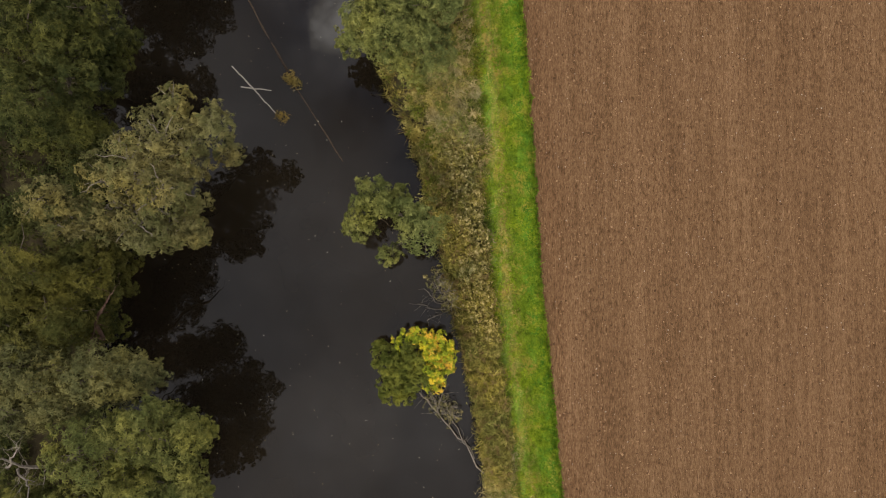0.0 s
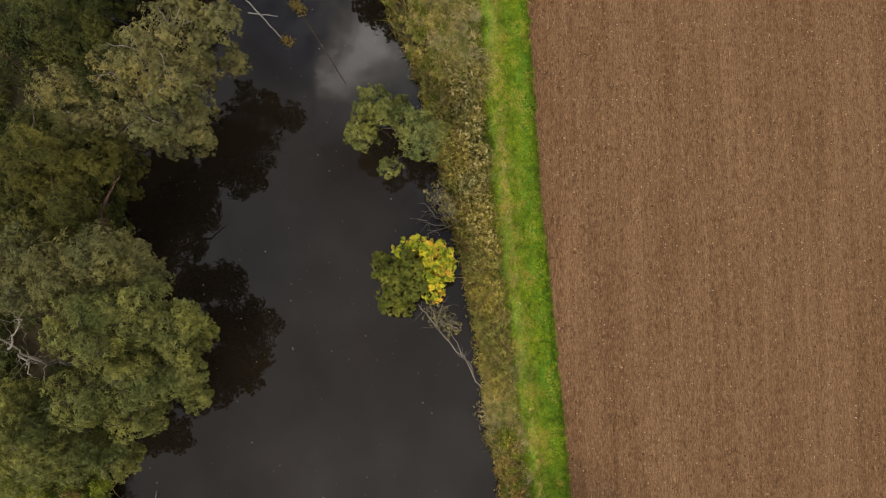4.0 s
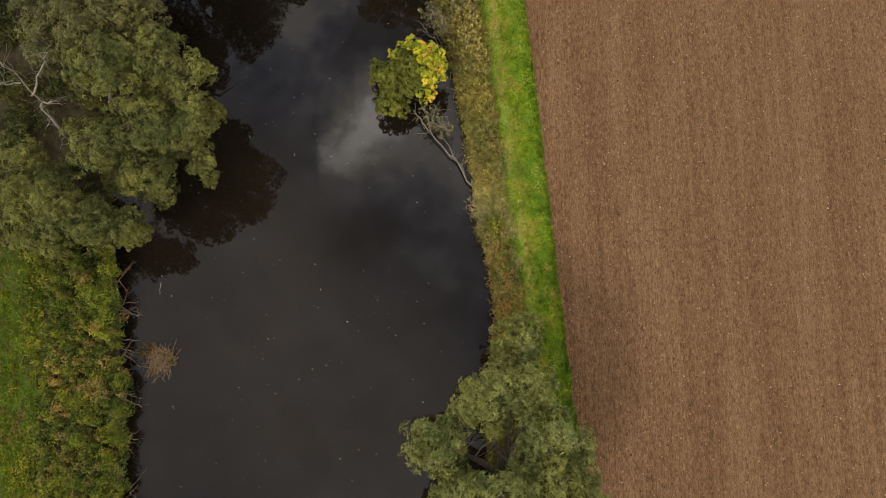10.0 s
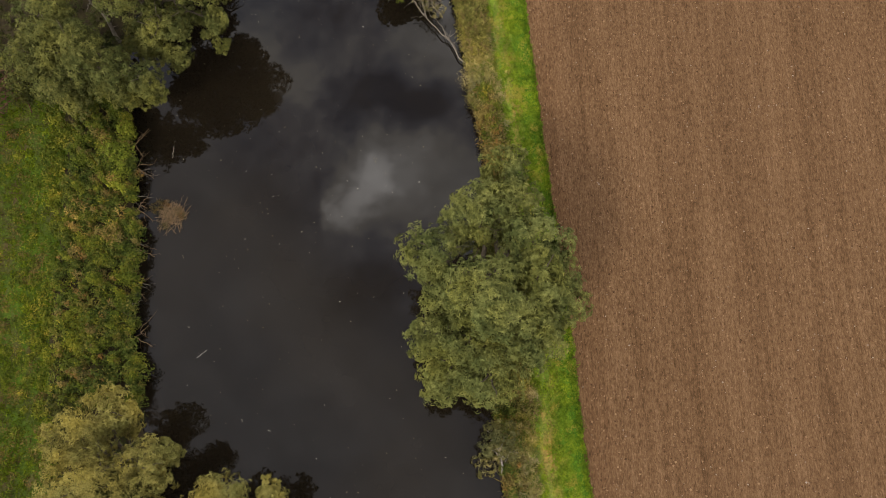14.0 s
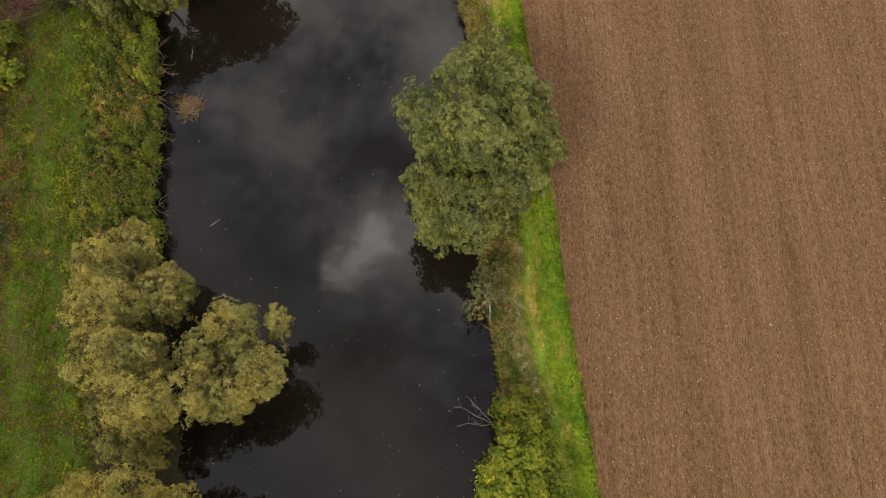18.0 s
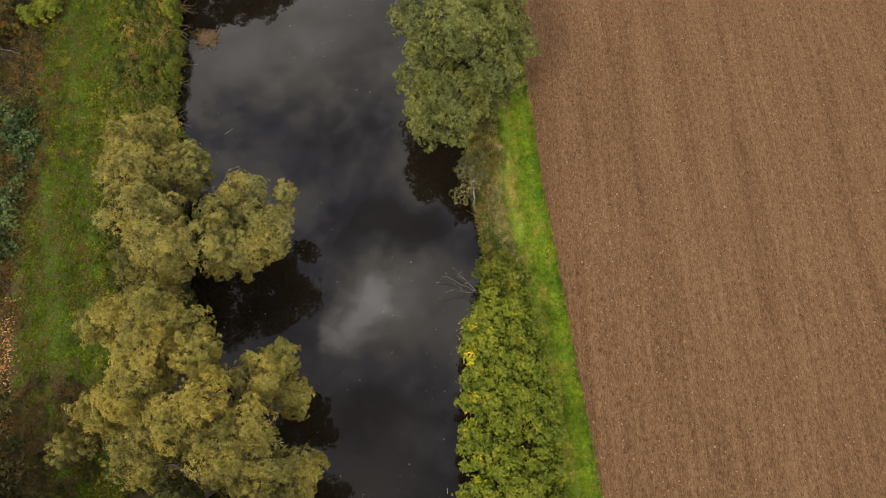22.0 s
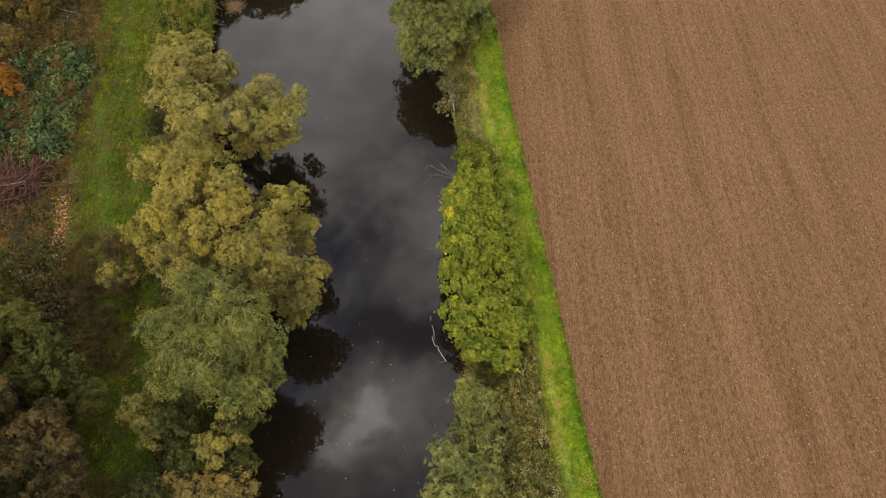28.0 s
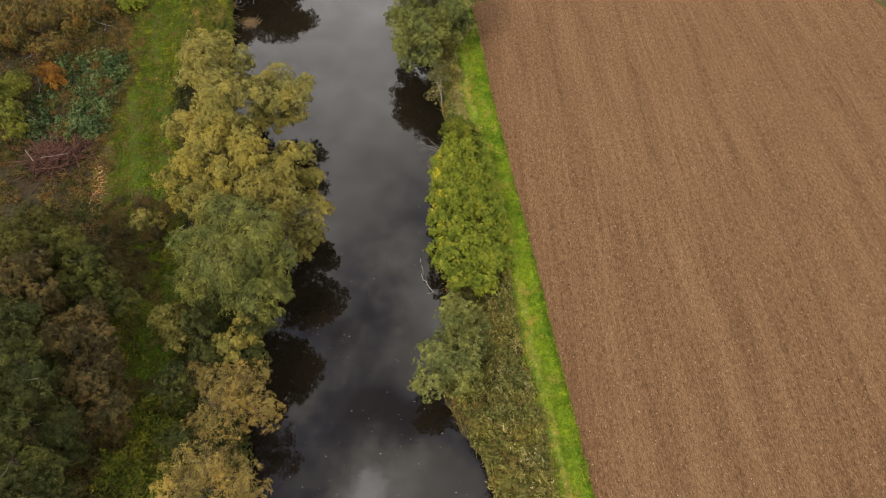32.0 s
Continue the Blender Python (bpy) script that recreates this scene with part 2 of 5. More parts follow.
def bark_make(a, b):
    def make(n, co):
        f = n.noise(n.scaled(co, (1.0, 1.0, 0.35)), 9.0, 4.0, 0.65)
        return n.ramp(f, [(0.3, a), (0.7, b)]), f, 0.03

    return make


def plain_make(*cols):
    def make(n, co):
        isl = n.add("ShaderNodeNewGeometry").outputs["Random Per Island"]
        return n.ramp(isl, [(i / max(1, len(cols) - 1), c) for i, c in enumerate(cols)]), None, 0

    return make


M_SOIL = material("ploughed_soil", soil_make, 1.0, 0.03)
M_GRASS = material("verge_grass", grass_make, 0.95, 0.05)
M_MEADOW = material("rough_grass", meadow_make, 0.95, 0.05)
M_EARTH = material("bank_earth", earth_make, 0.95, 0.05)
M_WATER = material("river_water", water_make, 0.02, 0.5, 0.0, 1.33)
M_BARK = material("grey_brown_bark", bark_make((0.04, 0.0304, 0.0208), (0.128, 0.104, 0.072)), 0.9, 0.15)
M_DEAD = material("dead_wood", bark_make((0.07, 0.057, 0.043), (0.27, 0.23, 0.18)), 0.9, 0.05)
M_BLEACHED = material("bleached_wood", bark_make((0.16, 0.14, 0.115), (0.36, 0.32, 0.27)), 0.9, 0.05)
M_WET = material("sodden_wood", bark_make((0.016, 0.011, 0.007), (0.055, 0.036, 0.02)), 0.7, 0.2)
M_TWIG = material("brushwood", bark_make((0.028, 0.016, 0.012), (0.115, 0.068, 0.047)), 0.9, 0.05)
M_CUT = material("fresh_cut_wood", plain_make((0.3, 0.17, 0.06), (0.5, 0.33, 0.13), (0.68, 0.54, 0.3)), 0.8, 0.2)
M_CHIP = material("wood_chips", plain_make((0.2, 0.09, 0.03), (0.34, 0.17, 0.055), (0.5, 0.31, 0.12)), 0.9, 0.1)
M_CLOD = material("soil_clods", plain_make((0.062, 0.033, 0.017), (0.135, 0.076, 0.038), (0.26, 0.16, 0.085)), 1.0, 0.03)
M_STONE = material("pale_field_stones", plain_make((0.198, 0.1386, 0.0924), (0.2904, 0.2244, 0.165)), 0.85, 0.2)
M_FLOAT = material("floating_leaves", plain_make((0.1056, 0.0792, 0.033), (0.198, 0.1716, 0.1056), (0.363, 0.3432, 0.2772)), 0.7, 0.3)
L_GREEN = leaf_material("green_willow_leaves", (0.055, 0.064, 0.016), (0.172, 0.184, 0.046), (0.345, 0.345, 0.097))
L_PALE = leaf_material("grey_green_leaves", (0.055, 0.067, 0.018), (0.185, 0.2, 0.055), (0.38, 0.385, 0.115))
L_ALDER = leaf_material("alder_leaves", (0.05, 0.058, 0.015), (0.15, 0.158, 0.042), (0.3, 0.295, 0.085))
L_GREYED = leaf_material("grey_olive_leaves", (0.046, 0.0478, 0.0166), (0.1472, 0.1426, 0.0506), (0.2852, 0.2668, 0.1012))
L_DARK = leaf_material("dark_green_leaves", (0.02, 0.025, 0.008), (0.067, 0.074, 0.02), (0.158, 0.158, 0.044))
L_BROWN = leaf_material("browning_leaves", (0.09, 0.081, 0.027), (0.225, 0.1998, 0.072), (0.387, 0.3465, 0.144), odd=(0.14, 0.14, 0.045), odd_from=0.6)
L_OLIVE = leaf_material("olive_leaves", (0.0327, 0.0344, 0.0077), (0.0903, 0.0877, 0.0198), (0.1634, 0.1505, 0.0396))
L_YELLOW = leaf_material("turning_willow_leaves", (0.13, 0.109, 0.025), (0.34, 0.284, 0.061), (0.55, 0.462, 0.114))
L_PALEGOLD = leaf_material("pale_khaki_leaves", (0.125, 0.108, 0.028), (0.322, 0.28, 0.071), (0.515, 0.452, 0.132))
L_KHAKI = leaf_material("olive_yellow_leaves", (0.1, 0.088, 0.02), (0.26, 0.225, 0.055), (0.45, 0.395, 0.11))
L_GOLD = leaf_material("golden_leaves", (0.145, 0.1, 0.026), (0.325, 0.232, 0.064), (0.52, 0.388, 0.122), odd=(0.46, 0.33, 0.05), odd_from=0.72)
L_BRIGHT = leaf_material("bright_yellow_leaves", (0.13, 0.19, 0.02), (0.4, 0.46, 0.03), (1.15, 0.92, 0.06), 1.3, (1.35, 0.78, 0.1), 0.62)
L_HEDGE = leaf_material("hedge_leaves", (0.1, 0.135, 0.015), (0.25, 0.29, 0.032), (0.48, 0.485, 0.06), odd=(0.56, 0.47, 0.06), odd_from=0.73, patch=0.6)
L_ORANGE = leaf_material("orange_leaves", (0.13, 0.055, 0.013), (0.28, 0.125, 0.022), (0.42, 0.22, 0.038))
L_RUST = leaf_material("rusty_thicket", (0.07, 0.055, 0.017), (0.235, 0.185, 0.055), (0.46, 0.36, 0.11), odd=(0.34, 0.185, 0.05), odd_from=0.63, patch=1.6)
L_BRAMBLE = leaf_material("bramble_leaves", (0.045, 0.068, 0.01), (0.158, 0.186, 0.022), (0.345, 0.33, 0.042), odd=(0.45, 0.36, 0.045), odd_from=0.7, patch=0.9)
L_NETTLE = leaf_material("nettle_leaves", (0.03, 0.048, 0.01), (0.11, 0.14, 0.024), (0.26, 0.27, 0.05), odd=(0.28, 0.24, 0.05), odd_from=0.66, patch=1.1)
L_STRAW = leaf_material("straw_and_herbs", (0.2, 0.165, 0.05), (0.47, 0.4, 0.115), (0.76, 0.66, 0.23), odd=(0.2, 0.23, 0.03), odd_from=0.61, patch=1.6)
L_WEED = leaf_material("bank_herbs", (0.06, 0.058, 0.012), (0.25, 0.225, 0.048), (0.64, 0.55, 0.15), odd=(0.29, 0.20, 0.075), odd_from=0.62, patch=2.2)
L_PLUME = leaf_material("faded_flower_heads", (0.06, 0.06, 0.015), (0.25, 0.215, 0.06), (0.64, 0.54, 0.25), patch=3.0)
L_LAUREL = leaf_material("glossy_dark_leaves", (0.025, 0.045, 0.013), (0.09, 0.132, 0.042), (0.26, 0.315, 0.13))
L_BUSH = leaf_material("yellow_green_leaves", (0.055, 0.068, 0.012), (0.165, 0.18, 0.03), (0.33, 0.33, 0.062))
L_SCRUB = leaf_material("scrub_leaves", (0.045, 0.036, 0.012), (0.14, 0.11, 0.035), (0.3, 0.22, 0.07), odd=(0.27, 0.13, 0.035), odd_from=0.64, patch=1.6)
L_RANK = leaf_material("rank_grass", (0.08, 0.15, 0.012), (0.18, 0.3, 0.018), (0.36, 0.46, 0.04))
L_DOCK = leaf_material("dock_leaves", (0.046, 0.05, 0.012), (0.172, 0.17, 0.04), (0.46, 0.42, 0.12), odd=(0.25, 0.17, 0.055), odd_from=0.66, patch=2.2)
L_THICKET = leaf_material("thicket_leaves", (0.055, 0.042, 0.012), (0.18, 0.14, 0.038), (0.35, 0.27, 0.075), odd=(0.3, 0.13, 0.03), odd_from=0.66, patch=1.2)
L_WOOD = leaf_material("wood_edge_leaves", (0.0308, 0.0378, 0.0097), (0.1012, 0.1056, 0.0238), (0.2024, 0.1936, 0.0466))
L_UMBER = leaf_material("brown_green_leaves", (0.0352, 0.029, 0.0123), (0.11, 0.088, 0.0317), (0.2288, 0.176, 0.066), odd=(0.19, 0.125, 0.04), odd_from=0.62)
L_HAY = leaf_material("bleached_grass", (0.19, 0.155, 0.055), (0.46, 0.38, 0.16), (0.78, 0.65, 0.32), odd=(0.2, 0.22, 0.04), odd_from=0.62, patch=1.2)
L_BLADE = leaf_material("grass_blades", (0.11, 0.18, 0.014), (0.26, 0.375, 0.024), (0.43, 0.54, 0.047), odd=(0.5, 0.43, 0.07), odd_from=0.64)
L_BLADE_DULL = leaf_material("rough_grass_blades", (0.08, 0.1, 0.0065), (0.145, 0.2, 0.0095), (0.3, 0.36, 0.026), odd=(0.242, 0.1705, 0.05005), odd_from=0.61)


# ---- mesh helpers ----
rng = np.random.default_rng(7)


def sheet_mesh(name, verts, faces, material_, uv=None):
    """A mesh of equal-sided faces from arrays."""
    me = bpy.data.meshes.new(name)
    verts, faces = np.asarray(verts, np.float32), np.asarray(faces, np.int32)
    k = faces.shape[1]
    me.vertices.add(len(verts))
    me.vertices.foreach_set("co", verts.ravel())
    me.loops.add(faces.size)
    me.loops.foreach_set("vertex_index", faces.ravel())
    me.polygons.add(len(faces))
    me.polygons.foreach_set("loop_start", np.arange(0, faces.size, k, dtype=np.int32))
    if uv is not None:
        lay = me.uv_layers.new(name="UVMap")
        lay.data.foreach_set("uv", np.asarray(uv, np.float32)[faces.ravel()].ravel())
    me.update(calc_edges=True)
    me.materials.append(material_)
    return me


def part(name, me, parent=None, label=""):
    ob = new(name, me)
    ob.parent = parent
    return tagged(ob, label)


def unit(v):
    return v / np.maximum(np.linalg.norm(v, axis=-1, keepdims=True), 1e-6)


def leaves(points, normals, length, width, droop=0.4, tangent=None):
    """Pointed leaf sprays at the points, facing along the normals."""
    n = len(points)
    if tangent is None:
        tangent = rng.normal(size=(n, 3))
        tangent[:, 2] -= droop
    t = tangent
    t = unit(t - normals * np.sum(t * normals, 1, keepdims=True))
    b = np.cross(normals, t)
    s = rng.uniform(0.65, 1.35, (n, 1))
    l, wd = length * s * 0.5, width * s * rng.uniform(0.8, 1.2, (n, 1)) * 0.5
    fold = normals * wd * rng.uniform(-0.5, 0.5, (n, 1))
    v = np.stack([points - t * l + b * wd, points + t * l + fold, points - t * l * 0.7 - b * wd], 1).reshape(-1, 3)
    return v, np.arange(3 * n).reshape(-1, 3)


def tube(path, radii, sides=7):
    """A tapered limb along a path."""
    path = np.asarray(path, float)
    d = unit(np.gradient(path, axis=0))
    a = unit(np.cross(d, np.array([0.31, 0.87, 0.39])))
    b = np.cross(d, a)
    ang = np.linspace(0, 2 * np.pi, sides, endpoint=False)
    ring = a[:, None] * np.cos(ang)[None, :, None] + b[:, None] * np.sin(ang)[None, :, None]
    v = (path[:, None] + ring * np.asarray(radii)[:, None, None]).reshape(-1, 3)
    f = []
    for i in range(len(path) - 1):
        for j in range(sides):
            k = (j + 1) % sides
            f.append((i * sides + j, i * sides + k, i * sides + sides + k, i * sides + sides + j))
    for o in (0, (len(path) - 1) * sides):
        f += [(o, o + j, o + j + 1, o + j + 1) for j in range(1, sides - 1)]
    f = [q if len(set(q)) == 4 else (*q[:3],) for q in f]
    return v, f


def joined(name, tubes, material_):
    vs, fs, o = [], [], 0
    for v, f in tubes:
        vs.append(v)
        fs += [tuple(i + o for i in q) for q in f]
        o += len(v)
    me = bpy.data.meshes.new(name)
    me.from_pydata(np.concatenate(vs).tolist(), [], fs)
    me.polygons.foreach_set("use_smooth", [True] * len(me.polygons))
    me.materials.append(material_)
    return me


def bend(a, b, wob=0.12, n=6, sag=0.0):
    """A slightly crooked line from a to b."""
    a, b = np.asarray(a, float), np.asarray(b, float)
    s = np.linspace(0, 1, n)[:, None]
    p = a + (b - a) * s
    size = np.linalg.norm(b - a)
    kink = rng.normal(size=(n, 3)) * wob * size * 0.35
    p += kink * np.sin(s * np.pi)
    p[:, 2] += np.sin(s[:, 0] * np.pi) * sag * size
    return p


DENSITY = 0.83


def crown_mesh(name, lobes, mat, leaf=(0.215, 0.073), cover=0.9, dense=1.1, shoot=0.62, droop=0.0, flat=0.88, low=-0.55, bumps=0.2):
    """Foliage: each lobe of a crown carries clumps, each clump small domed sprays, each spray a fan of leaves."""
    P, N, T = [], [], []
    tufts = []
    for x, y, z, r in lobes:
        k = int(np.clip(5 + 5 * r, 8, 17) * dense * 1.2)
        i = np.arange(k) + 0.5
        pol, az = np.arccos(1 - (1 - low) * i / k), i * 2.39996 + rng.uniform(0, 6.3)
        d = np.stack([np.sin(pol) * np.cos(az), np.sin(pol) * np.sin(az), np.cos(pol)], 1)
        d = unit(d + rng.normal(size=d.shape) * 0.22)
        c = np.array([x, y, z]) + d * (r * rng.uniform(0.48, 0.76, (k, 1))) * np.array([1, 1, flat])
        tufts += [(c[j], d[j], r * rng.uniform(0.22, 0.4), r) for j in range(k)]
        # a few clumps that reach past the crown
        e = unit(rng.normal(size=(6, 3)) * np.array([1, 1, 0.6]))
        c = np.array([x, y, z]) + e * r * rng.uniform(0.82, 1.04, (6, 1)) * np.array([1, 1, flat])
        tufts += [(c[j], e[j], r * rng.uniform(0.12, 0.2), r) for j in range(6)]
        # sparse leaves inside the lobe
        k = int(4.5 * r * r * cover / (leaf[0] * leaf[1] * 1.6))
        d = unit(rng.normal(size=(k, 3)))
        P.append(np.array([x, y, z]) + d * r * rng.uniform(0.25, 0.62, (k, 1)) * np.array([1, 1, flat]))
        N.append(d + np.array([0, 0, 0.5]) + rng.normal(size=d.shape) * 0.3)
        T.append(rng.normal(size=d.shape))
    for c, out, r, big in tufts:
        size = 0.29 * shoot * np.clip(big / 1.9, 0.6, 1.0)
        k = max(4, int(cover * DENSITY * 2.5 * r * r / (size * size)))
        d = unit(rng.normal(size=(k, 3)) + out * 0.8 + np.array([0, 0, 0.4]))
        f = np.zeros(k)
        for _ in range(4):
            f += np.sin(d @ (rng.normal(size=3) * 3.4) + rng.uniform(0, 6.3))
        f = np.tanh(f * 0.7)
        sr = size * rng.uniform(0.7, 1.35, k)
        mid = c + d * (r * (0.9 + bumps * f + rng.normal(size=k) * 0.15))[:, None] * np.array([1, 1, flat])
        nrm = unit(d * 0.75 + out * 0.45 + np.array([0, 0, 0.4]) + rng.normal(size=d.shape) * 0.22)
        down = np.array([0, 0, -1.0]) + rng.normal(size=d.shape) * 0.35 + d * 0.3
        a = unit(down - nrm * np.sum(down * nrm, 1, keepdims=True))
        b = np.cross(nrm, a)
        per = 9
        j = np.arange(per)
        ang = j * 2.39996 + rng.uniform(0, 6.3, (k, 1)) + rng.normal(size=(k, per)) * 0.25
        rad = np.sqrt((j + 0.6) / per)[None] * rng.uniform(0.8, 1.2, (k, per))
        ca, sa = np.cos(ang) * (1 + 2.2 * droop), np.sin(ang) * (1 - 0.4 * droop)
        e = a[:, None] * ca[..., None] + b[:, None] * sa[..., None]
        p = mid[:, None] + e * (rad * sr[:, None])[..., None] + nrm[:, None] * (sr[:, None] * (0.3 - 0.6 * rad * rad))[..., None]
        P.append(p.reshape(-1, 3))
        T.append((unit(e) - nrm[:, None] * 0.25 + a[:, None] * (0.25 + 1.5 * droop) + rng.normal(size=p.shape) * 0.22).reshape(-1, 3))
        N.append((nrm[:, None] + unit(e) * (0.5 * rad)[..., None] + rng.normal(size=p.shape) * 0.3).reshape(-1, 3))
    P, N, T = np.concatenate(P), unit(np.concatenate(N)), np.concatenate(T)
    keep = P[:, 2] > (0.05 if min(l[2] for l in lobes) > 2.2 else -1.1)
    v, f = leaves(P[keep], N[keep], *leaf, tangent=T[keep])
    return sheet_mesh(name, v, f, mat)


def tree(name, label, lobes, mat, foot=None, trunk=0.28, category="tree", group="", bark=None, bare=0, skirt=0.0, **kw):
    """A tree or shrub: trunk, a limb to each lobe of the crown, and the crown, whose skirt hangs lower on the open side."""
    bark = bark or M_BARK
    lob = np.array(lobes)
    if foot is None:
        foot = (*np.average(lob[:, :2], axis=0, weights=lob[:, 3]), 0.0)
    base = new(name)
    base.location = foot
    tagged(base, label, category, group)
    foot = np.array(foot)
    mid = np.average(lob[:, :3], axis=0, weights=lob[:, 3])
    fork = foot + (mid - foot) * np.array([0.5, 0.5, 0.42])
    loc = [(x - foot[0], y - foot[1], z - foot[2], r) for x, y, z, r in lobes]
    p = bend((0, 0, -0.35), fork - foot, 0.08)
    part("trunk", joined("trunk", [tube(p, np.linspace(trunk * 1.25, trunk * 0.8, len(p)), 9)], bark), base)
    for x, y, z, r in loc:
        q = bend(fork - foot, (x, y, z + 0.2 * r), 0.06, 7, 0.04)
        rad = trunk * 0.5 * min(1.2, r / 1.8)
        tubes = [tube(q, np.linspace(rad, rad * 0.25, len(q)))]
        for _ in range(5 + bare):
            a = q[rng.integers(3, 7)]
            d = unit(rng.normal(size=3) + np.array([0, 0, 0.3]))
            e = bend(a, a + d * r * rng.uniform(0.6, 1.02), 0.15, 5)
            tubes.append(tube(e, np.linspace(rad * 0.3, 0.012, 5), 5))
        part("limb", joined("limb", tubes, bark), base)
    hang = [(x * 0.95, y * 0.95 - 0.25, z * skirt, r * 0.75) for x, y, z, r in loc if z > 2.5] if skirt else []
    part("crown", crown_mesh("crown", loc + hang, mat, **kw), base)
    return base


# ---- the plan: edges that run along the river ----
def edge(*knots):
    ys, xs = np.array([k[0] for k in knots][::-1], float), np.array([k[1] for k in knots][::-1], float)

    def at(y):
        y = np.asarray(y, float)
        x = np.interp(y, ys, xs)
        slope = (xs[-1] - xs[0]) / (ys[-1] - ys[0])
        far = np.where(y > ys[-1], y - ys[-1], np.where(y < ys[0], y - ys[0], 0.0))
        return x + slope * far

    return at


field_edge = edge((18, 5.0), (8, 5.7), (0, 6.1), (-6.4, 6.75), (-13.4, 7.35), (-20, 7.9), (-31, 8.95), (-39, 9.5), (-48, 10.4), (-54, 10.95), (-60, 11.6), (-68.7, 12.35), (-75, 13.0), (-82, 13.6))
verge_edge = edge((18, 1.45), (9, 2.2), (0.7, 2.85), (-7.8, 3.75), (-13, 4.25), (-19.6, 5.4), (-34, 6.4), (-39, 6.3), (-44, 6.9), (-47.5, 7.9), (-54, 8.9), (-60, 9.6), (-64.5, 9.7), (-70, 10.1), (-77, 11.0), (-82, 11.3))
right_shore = edge((18, -5.4), (11.8, -3.9), (9.9, -2.7), (7.7, -1.9), (0.7, -0.2), (-1.5, 0.3), (-6.4, 1.55), (-10, 2.4), (-15, 2.6), (-18.5, 3.6), (-21, 3.6), (-27, 2.8), (-34.7, 3.9), (-39, 4.1), (-42.6, 4.8), (-45.3, 5.0), (-48, 4.5), (-51, 4.0), (-54, 3.8), (-60, 3.8), (-63, 4.7), (-65, 4.7), (-68.5, 3.6), (-73, 3.4), (-76, 4.7), (-78.5, 6.3), (-82, 7.5))
left_shore = edge((18, -22.6), (5, -21.4), (-5, -20.8), (-16, -21.2), (-20, -20.3), (-24, -19.8), (-30, -19.3), (-34, -18.6), (-38, -17.4), (-47, -15.2), (-53, -13.6), (-60, -12.4), (-71, -10.6), (-82, -9))
left_brush = edge((18, -36), (-11, -35), (-15.5, -26), (-18, -24.8), (-29, -24.2), (-36, -23.6), (-47, -20.5), (-60, -17.4), (-70, -15.6), (-82, -13.6))
left_outer = edge((18, -46), (-10, -44), (-15, -33), (-18, -31.5), (-26, -31), (-33, -29.2), (-45, -28.5), (-52, -27.6), (-58, -24.2), (-64, -22.4), (-72, -20.6), (-82, -18.5))
WATER = -1.2


def wobble(y, size, seed):
    return np.array([size * (noise.noise((v * 0.9, seed, 0.0)) + 0.6 * noise.noise((v * 2.7, seed, 4.0))) for v in y])


YS = np.unique(np.concatenate([np.linspace(-1500, -110, 12), np.arange(-110, 34, 0.4), np.linspace(34, 1500, 12)]))


RAGGED = {1.0: 0.12, 2.0: 0.3, 3.0: 0.35, 4.0: 0.4, 5.0: 0.6, 6.0: 0.9}


def strip(name, lo, hi, u, z, mat, label, category, seed_lo=None, seed_hi=None):
    """A strip of ground between two edges; u: shares of the way across, z(x, y, share): its height."""
    u = np.asarray(u, float)
    a = lo(YS) + (wobble(YS, RAGGED[seed_lo], seed_lo) if seed_lo is not None else 0)
    b = hi(YS) + (wobble(YS, RAGGED[seed_hi], seed_hi) if seed_hi is not None else 0)
    X = a[:, None] + (b - a)[:, None] * u[None]
    Y = np.repeat(YS[:, None], len(u), 1)
    Z = z(X, Y, u[None])
    n, m = X.shape
    i = np.arange(n * m).reshape(n, m)
    f = np.stack([i[:-1, :-1], i[:-1, 1:], i[1:, 1:], i[1:, :-1]], -1).reshape(-1, 4)
    uv = np.stack([np.repeat(u[None], n, 0), Y], -1).reshape(-1, 2)
    ob = new(name, sheet_mesh(name, np.stack([X, Y, Z], -1).reshape(-1, 3), f, mat, uv))
    return tagged(ob, label, category, kind="structure")


def far_right(y):
    return np.full_like(np.asarray(y, float), 1500.0)


def far_left(y):
    return np.full_like(np.asarray(y, float), -1500.0)


field_u = np.concatenate([np.arange(0, 52, 0.2), np.linspace(53, 1490, 14)]) / 1492
plough = rng.normal(size=2000) * 0.5


def furrows(X, Y, u):
    """Shallow drill rows that run with the edge of the field."""
    across = u * 1492
    row = np.interp(np.repeat(across, len(Y), 0).ravel(), np.arange(2000) * 0.16, plough).reshape(X.shape)
    rough = rng.normal(size=X.shape)
    near = (across < 52) & (np.abs(Y + 40) < 70)
    return np.where(near, 0.03 * row + 0.022 * np.sin(across * 2 * np.pi / 0.5) + 0.022 * rough - 0.02, -0.02) * (u > 0)


strip("field", field_edge, far_right, field_u, furrows, M_SOIL, "bare brown harrowed field with fine drill rows", "field", 1.0)
strip("grass_verge", verge_edge, field_edge, np.linspace(0, 1, 13), lambda X, Y, u: 0.03 * np.sin(u * 9.0) * (u > 0) * (u < 1) + 0 * X, M_GRASS, "bright green mown grass strip with a worn track", "grass verge", 2.0, 1.0)
strip("river_bank", right_shore, verge_edge, np.linspace(0, 1, 7), lambda X, Y, u: -1.5 + 1.5 * np.minimum(1, u * 1.5) ** 0.7 + 0 * X, M_EARTH, "dark earth river bank below the grass strip", "river bank", 3.0, 2.0)
strip("riverbed", left_shore, right_shore, (0, 0.15, 0.85, 1), lambda X, Y, u: np.where((u > 0) & (u < 1), -2.6, -1.5) + 0 * X, M_EARTH, "dark muddy river bed under the water", "river bed", 4.0, 3.0)
